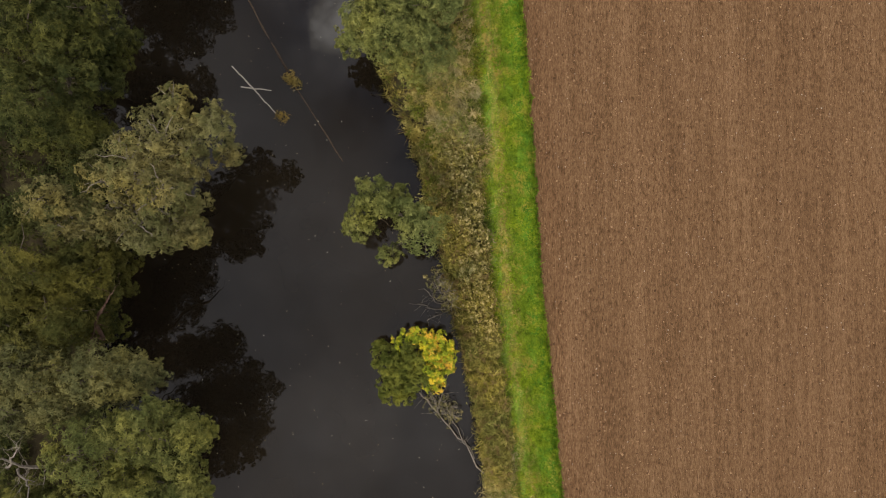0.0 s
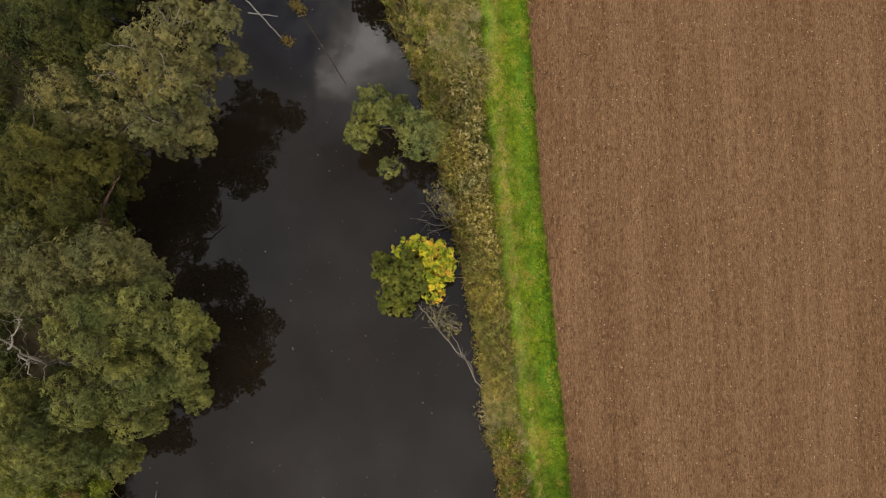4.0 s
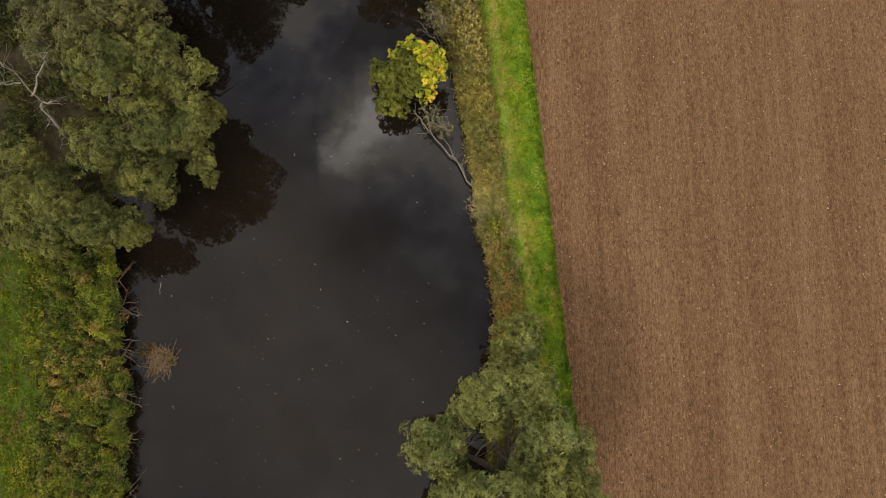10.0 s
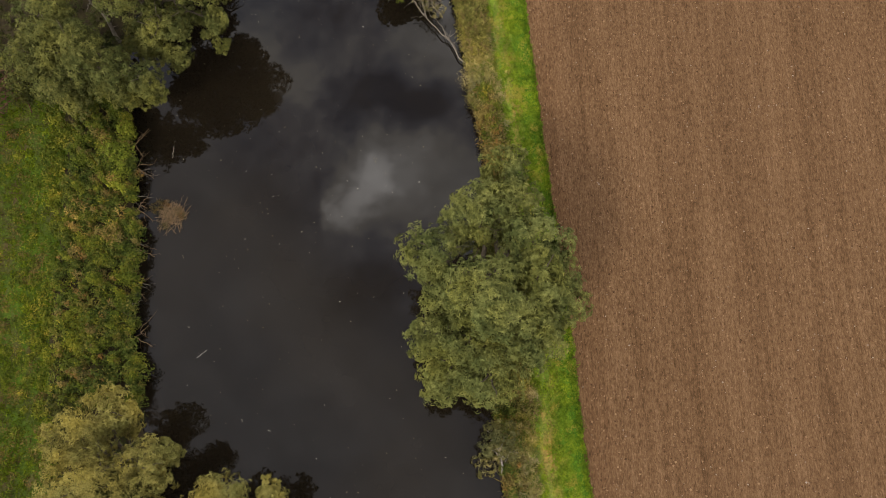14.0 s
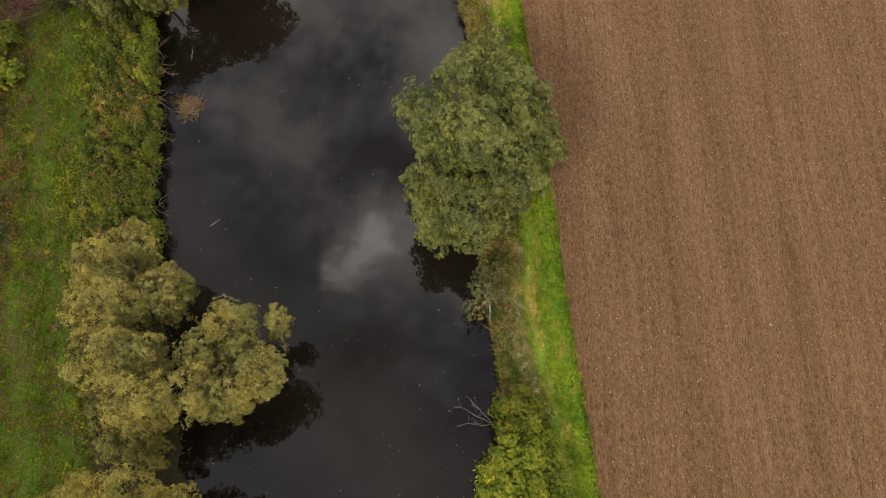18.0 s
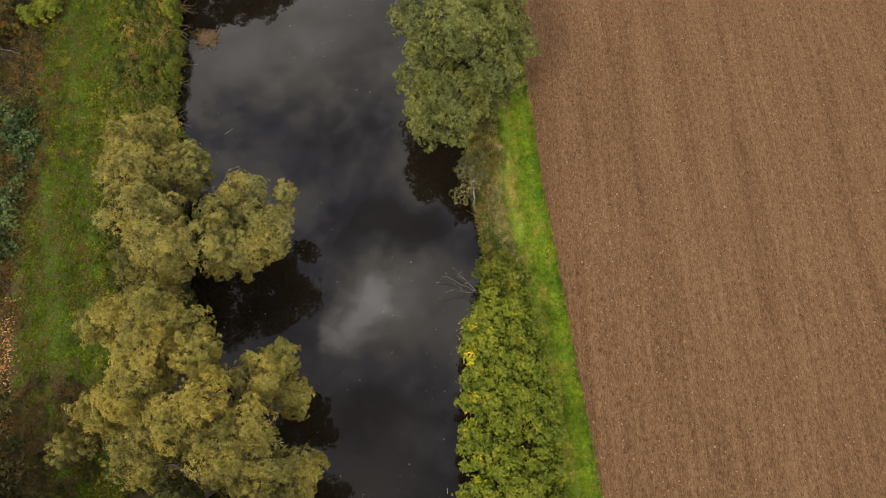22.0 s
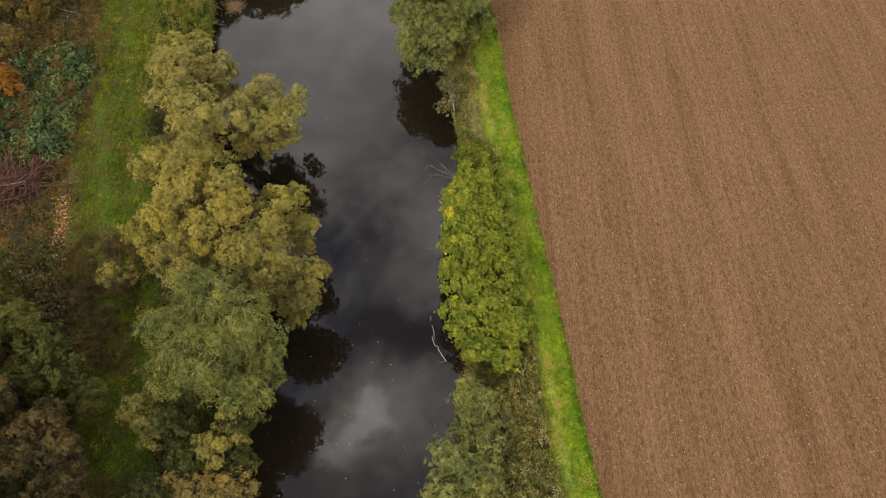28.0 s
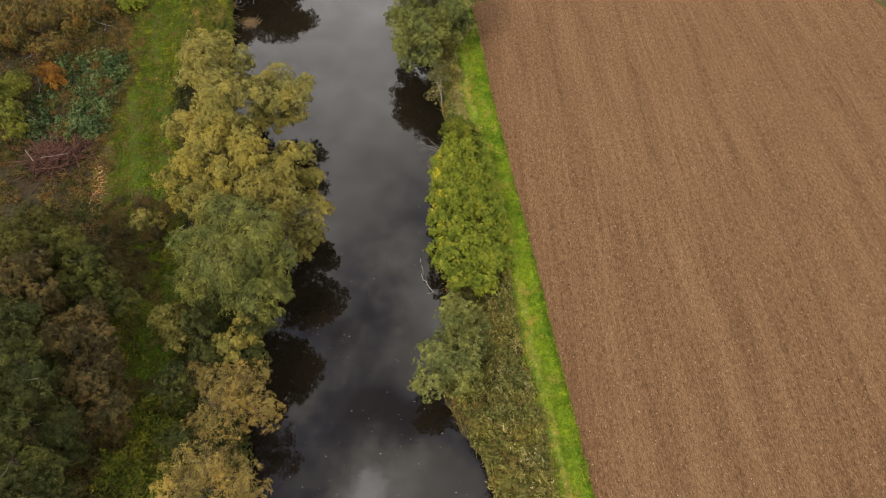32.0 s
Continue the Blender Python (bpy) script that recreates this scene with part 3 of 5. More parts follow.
strip("river_bank_far", left_brush, left_shore, np.linspace(0, 1, 7), lambda X, Y, u: -1.5 + 1.5 * np.minimum(1, (1 - u) * 2.2) ** 0.7 + 0 * X, M_EARTH, "dark earth bank under brambles and trees", "river bank", 5.0, 4.0)
strip("meadow", left_outer, left_brush, np.linspace(0, 1, 15), lambda X, Y, u: 0.05 * np.sin(X * 2.1 + Y * 0.6) * (u > 0) * (u < 1), M_MEADOW, "rough green grass path with bare patches", "meadow", 6.0, 5.0)
strip("woodland_floor", far_left, left_outer, np.concatenate([np.linspace(0, 0.95, 8), np.linspace(0.96, 1, 16)]), lambda X, Y, u: 0 * X, M_EARTH, "dark leaf-strewn woodland ground", "woodland floor", None, 6.0)

water = new("water", sheet_mesh("water", [(-75, -700, WATER), (75, -700, WATER), (75, 700, WATER), (-75, 700, WATER)], [(0, 1, 2, 3)], M_WATER))
tagged(water, "still dark river water mirroring clouds and trees", "river", kind="structure")
corner = new("far_meadow", sheet_mesh("far_meadow", [(33.4, 22, 0.06), (99.3, -114.3, 0.06), (500, -114.3, 0.06), (500, 22, 0.06)], [(0, 1, 2, 3)], M_MEADOW))
tagged(corner, "green grass beyond the corner of the field", "meadow", kind="structure")

# ---- trees on the field side ----
tree("willow_tree", "grey-green willow overhanging the dark water", [(-3.1, 15.1, 4, 2.6), (-1.1, 13.6, 3.5, 2.1), (-4.9, 15.0, 3, 1.5), (-0.8, 16.0, 4, 2.1), (-2.7, 17.6, 4.5, 2.8), (-5.7, 14.6, 2, 0.9)], L_PALE, (-2.6, 15.6, -0.4))
tree("alder_tree", "small green alder leaning over the water", [(-4.9, 3.5, 2.4, 1.2), (-4.1, 5.0, 3, 1.5), (-2.9, 5.0, 2.3, 1.0)], L_GREEN, (-2.4, 4.2, -0.9), 0.13)
tree("willow_bush", "round light green willow bush at the waterside", [(-1.3, 3.1, 3.2, 1.7), (-1.9, 4.0, 2.8, 1.2), (-3.3, 1.7, 1.0, 0.8)], L_PALE, (-1.0, 3.4, -0.7), 0.14, "bush", leaf=(0.18, 0.07), shoot=0.6)
tree("maple_sapling", "small tree with bright yellow autumn leaves", [(-2.3, -3.6, 1.4, 0.75), (-1.4, -3.4, 1.8, 0.9), (-0.2, -3.8, 1.7, 0.95), (0.1, -4.7, 1.6, 0.85), (-0.5, -5.3, 1.9, 0.9), (-0.6, -6.2, 1.2, 0.7), (-0.7, -4.4, 1.8, 0.9)], L_BRIGHT, (-0.4, -4.0, -0.9), 0.1, leaf=(0.17, 0.09), shoot=0.75, bumps=0.4)
tree("waterside_bush", "olive-green bush hanging over the water", [(-1.9, -4.5, 1.9, 1.0), (-2.9, -5.0, 1.3, 1.2), (-2.2, -5.9, 1.3, 1.1), (-3.2, -6.5, 0.5, 1.0), (-1.5, -5.6, 1.7, 0.8), (-3.8, -4.4, 0.4, 0.9), (-2.4, -6.9, 0.3, 0.8)], L_BUSH, (-0.8, -4.9, -1.0), 0.1, "bush", shoot=0.6)
tree("large_willow", "large spreading green willow on the bank beside the field", [(0.4, -28.3, 6.2, 1.9), (5.3, -25.6, 6.2, 1.8), (0.4, -32.9, 4.8, 1.6), (3.0, -26.0, 6.5, 2.1), (4.8, -22.8, 5, 1.6), (6.1, -28.5, 7.4, 2.2), (7.7, -31.2, 6.4, 1.6), (7.0, -29.6, 6.6, 1.7), (6.0, -30.6, 8.0, 1.9), (3.7, -31.6, 8.5, 2.5), (1.3, -30.9, 5.8, 1.7), (1.3, -35.0, 3.8, 2.0), (3.6, -35.0, 4.8, 2.2), (5.9, -33.0, 6.4, 2.0), (2.5, -33.3, 5, 1.9)], L_PALE, (4.2, -30.3, -0.3), 0.45, dense=1.3, skirt=0.45)
tree("bare_shrub", "grey leafless shrub on the water's edge", [(0.2, -0.6, 0.3, 0.9), (-0.4, 0.2, 0.1, 0.8), (0.6, -1.4, 0.2, 0.7)], L_PLUME, (0.6, -0.6, -0.9), 0.06, "shrub", leaf=(0.12, 0.03), cover=0.12, bare=34, bark=M_DEAD)
tree("bare_shrub", "grey leafless twiggy shrub beside the fallen branch", [(-0.4, -7.4, 0.2, 0.9), (0.4, -8.2, 0.0, 0.8)], L_PLUME, (0.9, -8.0, -0.9), 0.06, "shrub", leaf=(0.12, 0.03), cover=0.15, bare=34, bark=M_DEAD)
tree("birch_sapling", "small pale-stemmed sapling with thin grey-green leaves", [(3.7, -38.9, 2.0, 0.8), (4.5, -38.2, 2.6, 0.9), (4.9, -39.2, 1.9, 0.7), (4.0, -38.0, 1.6, 0.7)], L_GREYED, (4.7, -40.6, -0.6), 0.07, "tree", leaf=(0.15, 0.05), cover=0.6, bark=M_BLEACHED)
tree("pale_shrub", "small pale grey shrub at the water's edge", [(3.6, -39.9, 0.3, 0.9), (4.6, -39.2, 0.3, 0.8)], L_PLUME, (4.6, -39.6, -0.8), 0.06, "shrub", leaf=(0.2, 0.05), cover=0.35, bare=14)
tree("willow_bush", "grey-green willow bush beside the weedy bank", [(5.0, -67.6, 1.6, 1.4), (5.6, -69.1, 2.0, 1.9), (3.9, -71.6, 2.0, 1.7), (3.3, -73.7, 1.5, 1.5), (5.3, -73.1, 1.9, 1.7), (6.1, -71.1, 1.8, 1.5)], L_PALE, (5.2, -71.5, -0.5), 0.15, "bush", shoot=0.7)

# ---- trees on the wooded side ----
# Two added low bushes that close bright sky gaps in the water's reflection.
tree("waterside_bush", "added low dark bush that darkens the reflection at the shore", [(-20.3, -2.6, 1.6, 1.4), (-20.9, -0.6, 1.8, 1.3), (-20.6, 1.6, 1.6, 1.4)], L_DARK, (-21.4, -0.4, -0.2), 0.08, "bush")
tree("waterside_bush", "added low dark bush that darkens the reflection below the browning tree", [(-21.4, 6.6, 1.8, 1.5), (-21.9, 9.0, 2.0, 1.5)], L_DARK, (-22.2, 7.8, -0.2), 0.08, "bush")
tree("alder_tree", "tall dark green tree at the wood's edge", [(-21.6, 13.1, 8, 2.5), (-19.0, 14.8, 7, 1.8), (-22.1, 9.2, 8, 2.1), (-20.0, 12.0, 7.5, 2.1), (-22.9, 16.1, 8, 2.7), (-20.4, 9.0, 6, 1.7), (-19.4, 13.4, 6, 1.3)], L_DARK, (-23.4, 12.5, 0), 0.35, skirt=0.45)
tree("alder_tree", "dark tree standing at the bend of the river", [(-19.6, 19.6, 7.5, 2.4), (-22.5, 20.5, 8, 2.6), (-17.4, 20.8, 6.5, 1.8), (-20.6, 23.0, 8, 2.6)], L_DARK, (-23.4, 20.4, 0), 0.35, skirt=0.45)
tree("browning_tree", "tree with pale brown fading leaves over the water", [(-14.6, 7.5, 8, 2.1), (-12.1, 8.1, 8, 1.4), (-16.2, 6.3, 8, 1.9), (-14.6, 4.9, 7.5, 1.9), (-14.3, 3.1, 5.5, 1.3), (-17.9, 5.4, 7.5, 1.6), (-16.1, 3.0, 7, 1.8), (-14.1, 9.5, 8, 1.1)], L_BROWN, (-21.4, 4.6, -0.4), 0.32, bare=12, skirt=0.45, bark=M_DEAD, cover=0.75, leaf=(0.2, 0.07))
tree("browning_tree", "tree with brown-green fading leaves among dark trees", [(-20.9, 4.3, 8, 1.4), (-20.1, 3.0, 7.5, 1.5), (-18.6, 3.0, 7, 1.5)], L_BROWN, (-22.4, 3.5, 0), 0.22, bare=8, skirt=0.45, bark=M_DEAD, cover=0.75)
tree("olive_tree", "olive-green broad tree in the wood", [(-21.3, 0.6, 8.5, 2.5), (-18.9, 0.3, 7.5, 1.8), (-20.3, -1.8, 8, 2.1), (-22.7, -2.1, 8, 2.1), (-18.5, 1.5, 6.5, 1.4)], L_OLIVE, (-22.4, -0.4, 0), 0.35, skirt=0.45)
tree("alder_tree", "dark green alder with a dense rounded crown", [(-15.8, -7.8, 8.6, 2.1), (-14.0, -8.3, 7.8, 1.8), (-18.0, -8.3, 9.4, 2.0), (-16.3, -11.0, 7.6, 2.0), (-14.4, -10.9, 6.4, 1.7), (-13.8, -12.2, 4.8, 0.9), (-16.8, -13.3, 5.5, 1.6), (-18.8, -11.9, 7.2, 1.9), (-18.2, -10.6, 3.4, 1.5), (-19.0, -12.6, 3.2, 1.4)], L_ALDER, (-21.4, -9.6, -0.2), 0.42, bare=5, skirt=0.45)
tree("alder_tree", "grey-green tall tree behind the alder", [(-17.5, -4.7, 9.2, 1.9), (-19.7, -5.5, 8.8, 1.9), (-16.6, -5.0, 8, 1.5), (-21.5, -6.6, 8, 1.8), (-22.4, -4.1, 8, 2.1)], L_GREYED, (-22.0, -5.2, 0), 0.35, skirt=0.45)
tree("alder_tree", "low grey-green tree at the end of the wood", [(-22.2, -14.7, 6.0, 2.3), (-20.4, -15.5, 4.6, 1.8), (-23.8, -16.0, 4.6, 1.9), (-18.5, -15.8, 3.4, 1.3), (-24.6, -12.4, 5.4, 2.0), (-25.8, -15.0, 4.4, 1.8)], L_ALDER, (-21.8, -14.6, 0), 0.3, skirt=0.4)
WILLOWS = "yellowing willows along the bank"
tree("willow_tree", "rounded willow turning yellow beside the grass path", [(-18.9, -38.7, 5.9, 1.8), (-17.4, -37.1, 5, 1.6), (-15.1, -40.1, 5.2, 1.7), (-17.8, -41.1, 6.4, 2.2), (-14.4, -39.2, 4, 0.9)], L_PALEGOLD, (-17.2, -39.8, 0), 0.3, group=WILLOWS, skirt=0.55, dense=1.35, leaf=(0.19, 0.061), bumps=0.12)
tree("willow_tree", "low willow turning yellow over the river", [(-11.1, -41.9, 4.2, 1.9), (-8.5, -41.4, 3.6, 0.9), (-9.0, -44.7, 4.6, 1.8), (-10.5, -46.1, 4.8, 1.5), (-12.4, -46.1, 5.5, 1.8), (-10.6, -43.4, 3.6, 1.5), (-12.6, -43.6, 4.4, 1.6)], L_PALEGOLD, (-13.6, -44.6, -0.3), 0.26, group=WILLOWS, skirt=0.55, dense=1.35, leaf=(0.19, 0.061), bumps=0.12)
tree("willow_tree", "dull yellow willow in the bank row", [(-17.6, -44.4, 6.4, 2.0), (-15.1, -46.6, 6.4, 1.9), (-15.6, -43.8, 5.6, 1.5)], L_PALEGOLD, (-16.2, -45.0, 0), 0.26, group=WILLOWS, skirt=0.55, dense=1.35, leaf=(0.19, 0.061), bumps=0.12)
tree("willow_tree", "golden-yellow willow with clumped crown", [(-17.3, -52.0, 7, 1.6), (-14.5, -51.9, 7.6, 1.8), (-12.3, -52.6, 6.6, 1.6), (-14.6, -54.0, 7.6, 1.8), (-12.0, -53.8, 6.4, 1.5), (-17.7, -56.8, 5.4, 1.3), (-15.7, -56.1, 6.6, 1.8)], L_YELLOW, (-15.0, -54.0, 0), 0.32, group=WILLOWS, skirt=0.55, dense=1.35, leaf=(0.19, 0.061), bumps=0.12)
tree("willow_tree", "yellow willow with thin tops over the water", [(-7.3, -53.5, 5, 1.2), (-8.5, -54.9, 5.6, 1.7), (-6.5, -55.6, 4.2, 1.2), (-10.6, -56.6, 7.6, 1.7), (-8.5, -57.9, 6.6, 1.7), (-12.7, -57.7, 6.6, 1.7)], L_YELLOW, (-12.4, -56.4, -0.3), 0.3, group=WILLOWS, skirt=0.55, dense=1.35, leaf=(0.19, 0.061), bumps=0.12, bare=3)
tree("willow_tree", "olive-yellow willow leaning over the river", [(-5.9, -60.0, 4.6, 1.6), (-7.9, -60.2, 6, 2.0), (-6.6, -61.6, 4, 1.4), (-9.8, -59.5, 7, 1.9), (-14.7, -59.2, 5.6, 1.9)], L_KHAKI, (-12.6, -60.4, -0.3), 0.3, group=WILLOWS, bare=3, skirt=0.55, dense=1.3, leaf=(0.19, 0.061), bumps=0.12)
tree("willow_bush", "low olive-brown willow growth between the yellow willows", [(-17.9, -46.6, 2.8, 1.6), (-16.4, -47.8, 2.8, 1.6), (-19.0, -45.9, 2.4, 1.2), (-15.4, -49.0, 2.8, 1.4), (-17.6, -48.6, 2.2, 1.3)], L_KHAKI, (-17.0, -47.6, 0), 0.14, "bush", leaf=(0.19, 0.055))
tree("willow_bush", "small yellow-green willow bush on the path's edge", [(-20.3, -58.2, 2.4, 1.2), (-19.3, -58.1, 2.0, 0.8)], L_KHAKI, (-19.8, -58.2, 0), 0.08, "bush")
tree("green_willow", "large green weeping willow beside the river", [(-11.3, -64.0, 7.8, 2.4), (-13.6, -65.2, 7, 1.7), (-9.0, -65.4, 8, 2.3), (-10.6, -67.4, 7.6, 2.4), (-7.6, -66.1, 6.2, 1.5), (-8.6, -68.3, 5.6, 1.6), (-13.2, -67.9, 6, 1.7)], L_GREEN, (-12.2, -66.2, -0.1), 0.4, leaf=(0.24, 0.062), droop=0.4, shoot=0.75, dense=1.4, skirt=0.5)
tree("willow_bush", "small khaki bush in the gap beside the wood", [(-15.8, -68.8, 3.0, 1.5), (-15.0, -70.0, 2.4, 1.2)], L_KHAKI, (-15.3, -69.3, 0), 0.1, "bush")
tree("willow_bush", "yellowish small tree between willows and golden shrubs", [(-10.1, -69.6, 3, 1.1), (-11.0, -71.6, 3, 1.3), (-9.7, -70.4, 2.6, 1.0)], L_YELLOW, (-11.4, -70.8, -0.2), 0.1, "bush")
tree("golden_shrub", "golden-brown shrub half bare of leaves", [(-12.6, -73.8, 3.0, 1.4), (-9.2, -74.2, 3.4, 1.8), (-10.6, -76.6, 3.2, 2.0), (-12.1, -77.4, 2.4, 1.3), (-8.1, -76.3, 2.6, 1.6), (-10.8, -74.6, 3.2, 1.5)], L_GOLD, (-10.8, -76.0, -0.2), 0.18, "shrub", bare=10, cover=0.8, leaf=(0.2, 0.05), shoot=0.8)
tree("golden_shrub", "golden-brown thin shrub above the water", [(-10.5, -80.3, 3.4, 2.3), (-8.3, -81.6, 3.0, 1.6), (-12.0, -81.6, 3.4, 1.8)], L_GOLD, (-10.9, -81.4, -0.2), 0.18, "shrub", bare=10, cover=0.8, leaf=(0.2, 0.05), shoot=0.8)
tree("wood_tree", "olive-green tree at the corner of the wood", [(-26.7, -65.0, 7, 1.8), (-28.5, -63.0, 6, 1.8), (-25.6, -62.8, 5.4, 1.5), (-27.5, -67.0, 6.6, 1.8), (-29.8, -66.0, 7, 2.0), (-26.9, -60.2, 4.6, 1.5)], L_OLIVE, (-27.4, -64.6, 0), 0.3, skirt=0.5)
tree("wood_tree", "green feathery tree beside the overgrown path", [(-22.0, -65.2, 5.5, 1.6), (-20.5, -66.7, 4.8, 1.4), (-18.9, -68.1, 4.2, 1.3), (-23.5, -64.0, 6, 1.6), (-22.6, -67.3, 5, 1.5)], L_WOOD, (-21.6, -66.2, 0), 0.24, skirt=0.45)
tree("wood_tree", "brown autumn tree between green crowns", [(-24.7, -67.6, 7.4, 1.8), (-25.9, -69.6, 7.6, 1.9), (-23.3, -69.4, 6.4, 1.6), (-27.8, -70.2, 7.4, 1.9)], L_UMBER, (-25.2, -69.0, 0), 0.28, skirt=0.5, bare=3)
tree("wood_tree", "thin brown tree fading at the wood's edge", [(-19.9, -70.7, 6, 1.5), (-18.8, -72.5, 6, 1.5), (-18.3, -74.2, 5.4, 1.5), (-17.3, -77.0, 4.6, 1.4), (-20.6, -73.0, 7, 1.7), (-18.6, -75.9, 6, 1.5)], L_UMBER, (-19.2, -73.8, 0), 0.26, skirt=0.5, bare=4)
tree("wood_tree", "tall dark green tree with layered boughs", [(-23.3, -72.8, 8.4, 2.0), (-22.3, -75.3, 9.4, 2.1), (-20.6, -77.4, 8.8, 1.9), (-25.5, -72.0, 8, 2.0), (-24.6, -76.4, 10, 2.3)], L_DARK, (-23.2, -75.0, 0), 0.38, skirt=0.55, flat=0.6)
tree("wood_tree", "dark green spreading tree deep in the wood", [(-20.9, -80.4, 8.8, 2.0), (-19.2, -79.0, 6.6, 1.6), (-23.0, -79.5, 10, 2.2), (-18.9, -82.4, 7.6, 1.9), (-19.8, -84.6, 8.8, 2.2), (-23.0, -83.5, 10, 2.3)], L_DARK, (-21.2, -81.6, 0), 0.38, skirt=0.55, flat=0.6)
tree("wood_tree", "dark crown closing the wood", [(-29.5, -70.5, 8, 2.3), (-28.6, -74.4, 9, 2.4), (-29.2, -78.6, 10, 2.5), (-27.4, -81.6, 10, 2.4)], L_DARK, (-29.0, -76.0, 0), 0.36, flat=0.65)
# Three added dark bushes stand in for shaded gaps and darken the reflected bank.
tree("waterside_bush", "added dark bush that fills the dark gap behind the golden shrubs", [(-13.2, -69.6, 3.8, 1.5), (-12.4, -72.0, 3.2, 1.4), (-13.9, -74.6, 3.6, 1.5), (-9.4, -69.4, 2.8, 1.5), (-9.2, -72.2, 2.4, 1.3)], L_DARK, (-13.4, -72.0, -0.2), 0.12, "bush")
tree("waterside_bush", "added dark bush that fills the dark gap between the golden shrubs", [(-12.8, -78.8, 3.0, 1.4), (-11.2, -78.6, 2.2, 1.1)], L_DARK, (-12.6, -78.8, -0.2), 0.1, "bush")
tree("waterside_bush", "added dark bush standing in for shade between two willows", [(-13.4, -62.4, 3.4, 1.4), (-11.0, -62.2, 2.6, 1.2)], L_DARK, (-12.8, -62.4, -0.2), 0.1, "bush")
tree("hazel_bush", "yellow-leaved low bush beside the grass path", [(-30.6, -21.8, 0.8, 1.2), (-31.6, -22.6, 0.9, 1.2)], L_HEDGE, (-31.0, -22.2, 0), 0.06, "bush")
tree("elder_bush", "low dark green bush beside the cut brushwood", [(-31.4, -18.5, 0.8, 1.2), (-32.4, -19.4, 1.0, 1.3)], L_BRAMBLE, (-31.8, -18.9, 0), 0.06, "bush")
tree("orange_shrub", "small round shrub with orange autumn leaves", [(-35.3, -36.8, 1.4, 1.4), (-36.5, -35.5, 1.2, 1.1)], L_ORANGE, (-35.8, -36.3, 0), 0.06, "shrub")
tree("hazel_bush", "yellow-green bush in the rough thicket", [(-37.0, -43.8, 2.4, 1.8), (-39.2, -42.0, 2.6, 2.2), (-38.2, -39.6, 2.2, 1.8), (-35.9, -45.5, 1.6, 1.2), (-40.8, -39.8, 2.4, 2.0)], L_BUSH, (-37.8, -43.2, 0), 0.12, "bush")
tree("rusty_thicket", "tangled rust-brown thicket of autumn shrubs", [(-40.9, -25.6, 1.8, 3.3), (-36.6, -25.4, 1.6, 3.0), (-42.6, -29.7, 1.6, 3.0), (-34.2, -23.3, 1.0, 1.9), (-37.3, -31.4, 1.2, 2.1), (-45.3, -27.9, 2.4, 3.5)], L_THICKET, (-40.0, -27.5, 0), 0.12, "thicket", bare=6, cover=0.7)

M_ROOT = material("dry_roots", bark_make((0.11, 0.07, 0.035), (0.3, 0.205, 0.115)), 0.9, 0.05)
M_BRUSH = material("cut_branches", bark_make((0.036, 0.018, 0.013), (0.15, 0.075, 0.052)), 0.9, 0.05)

# ---- hedge of low yellow-green shrubs on the bank ----
for i, hy in enumerate(np.arange(-47.6, -64.3, -1.85)):
    a, b = float(right_shore(hy)) - 0.1, float(verge_edge(hy)) - 0.3
    wide = 0.55 if i == 0 else (0.75 if hy < -63 else 1.0)
    mid_x, n = (a + b) / 2, 4
    lob = [(mid_x + (j / (n - 1) - 0.5) * (b - a - 1.4) * wide, hy + (0.9 if j % 2 else -0.1) + rng.uniform(-0.5, 0.5), 0.7 + 0.5 * math.sin(math.pi * (j + 0.5) / n) + rng.uniform(-0.3, 0.35), rng.uniform(1.15, 1.5)) for j in range(n)]
    tree("hedge_shrub", "low yellow-green shrub in the bank hedge" if i else "low green shrub at the end of the bank hedge", lob, L_HEDGE if i else L_BRAMBLE, (mid_x, hy, -0.5), 0.05, "shrub", "low hedge on the river bank", leaf=(0.15, 0.065), cover=0.95, shoot=0.42, dense=1.1, bumps=0.35)


# ---- ground cover ----
def mounds(name, label, category, xs, ys, zs, size, high, mat, leaf=(0.18, 0.08), cover=1.05, droop=0.2, up=0.4):
    """Herbs and brambles: a small dome of leaves at each place."""
    n = len(xs)
    rad, h = size * np.clip(rng.lognormal(-0.05, 0.45, n), 0.35, 2.2), high * rng.uniform(0.35, 1.35, n)
    m = np.maximum(3, (cover * 1.0 * np.pi * rad * (rad + h) / 1.5 / (leaf[0] * leaf[1] * 0.5)).astype(int))
    idx = np.repeat(np.arange(n), m)
    q = unit(rng.normal(size=(len(idx), 3)))
    q[:, 2] = np.abs(q[:, 2])
    out = rng.uniform(0.45, 1.0, (len(idx), 1)) + np.abs(rng.normal(size=(len(idx), 1))) * 0.2
    P = np.stack([xs, ys, zs], 1)[idx] + q * out * np.stack([rad, rad, h], 1)[idx]
    N = unit(q * 0.7 + rng.normal(size=q.shape) * 0.5 + np.array([0, 0, up]))
    v, f = leaves(P, N, *leaf, tangent=q + rng.normal(size=q.shape) * 0.5 + np.array([0, 0, 0.3 - droop]))
    return tagged(new(name, sheet_mesh(name, v, f, mat)), label, category, kind="stuff")


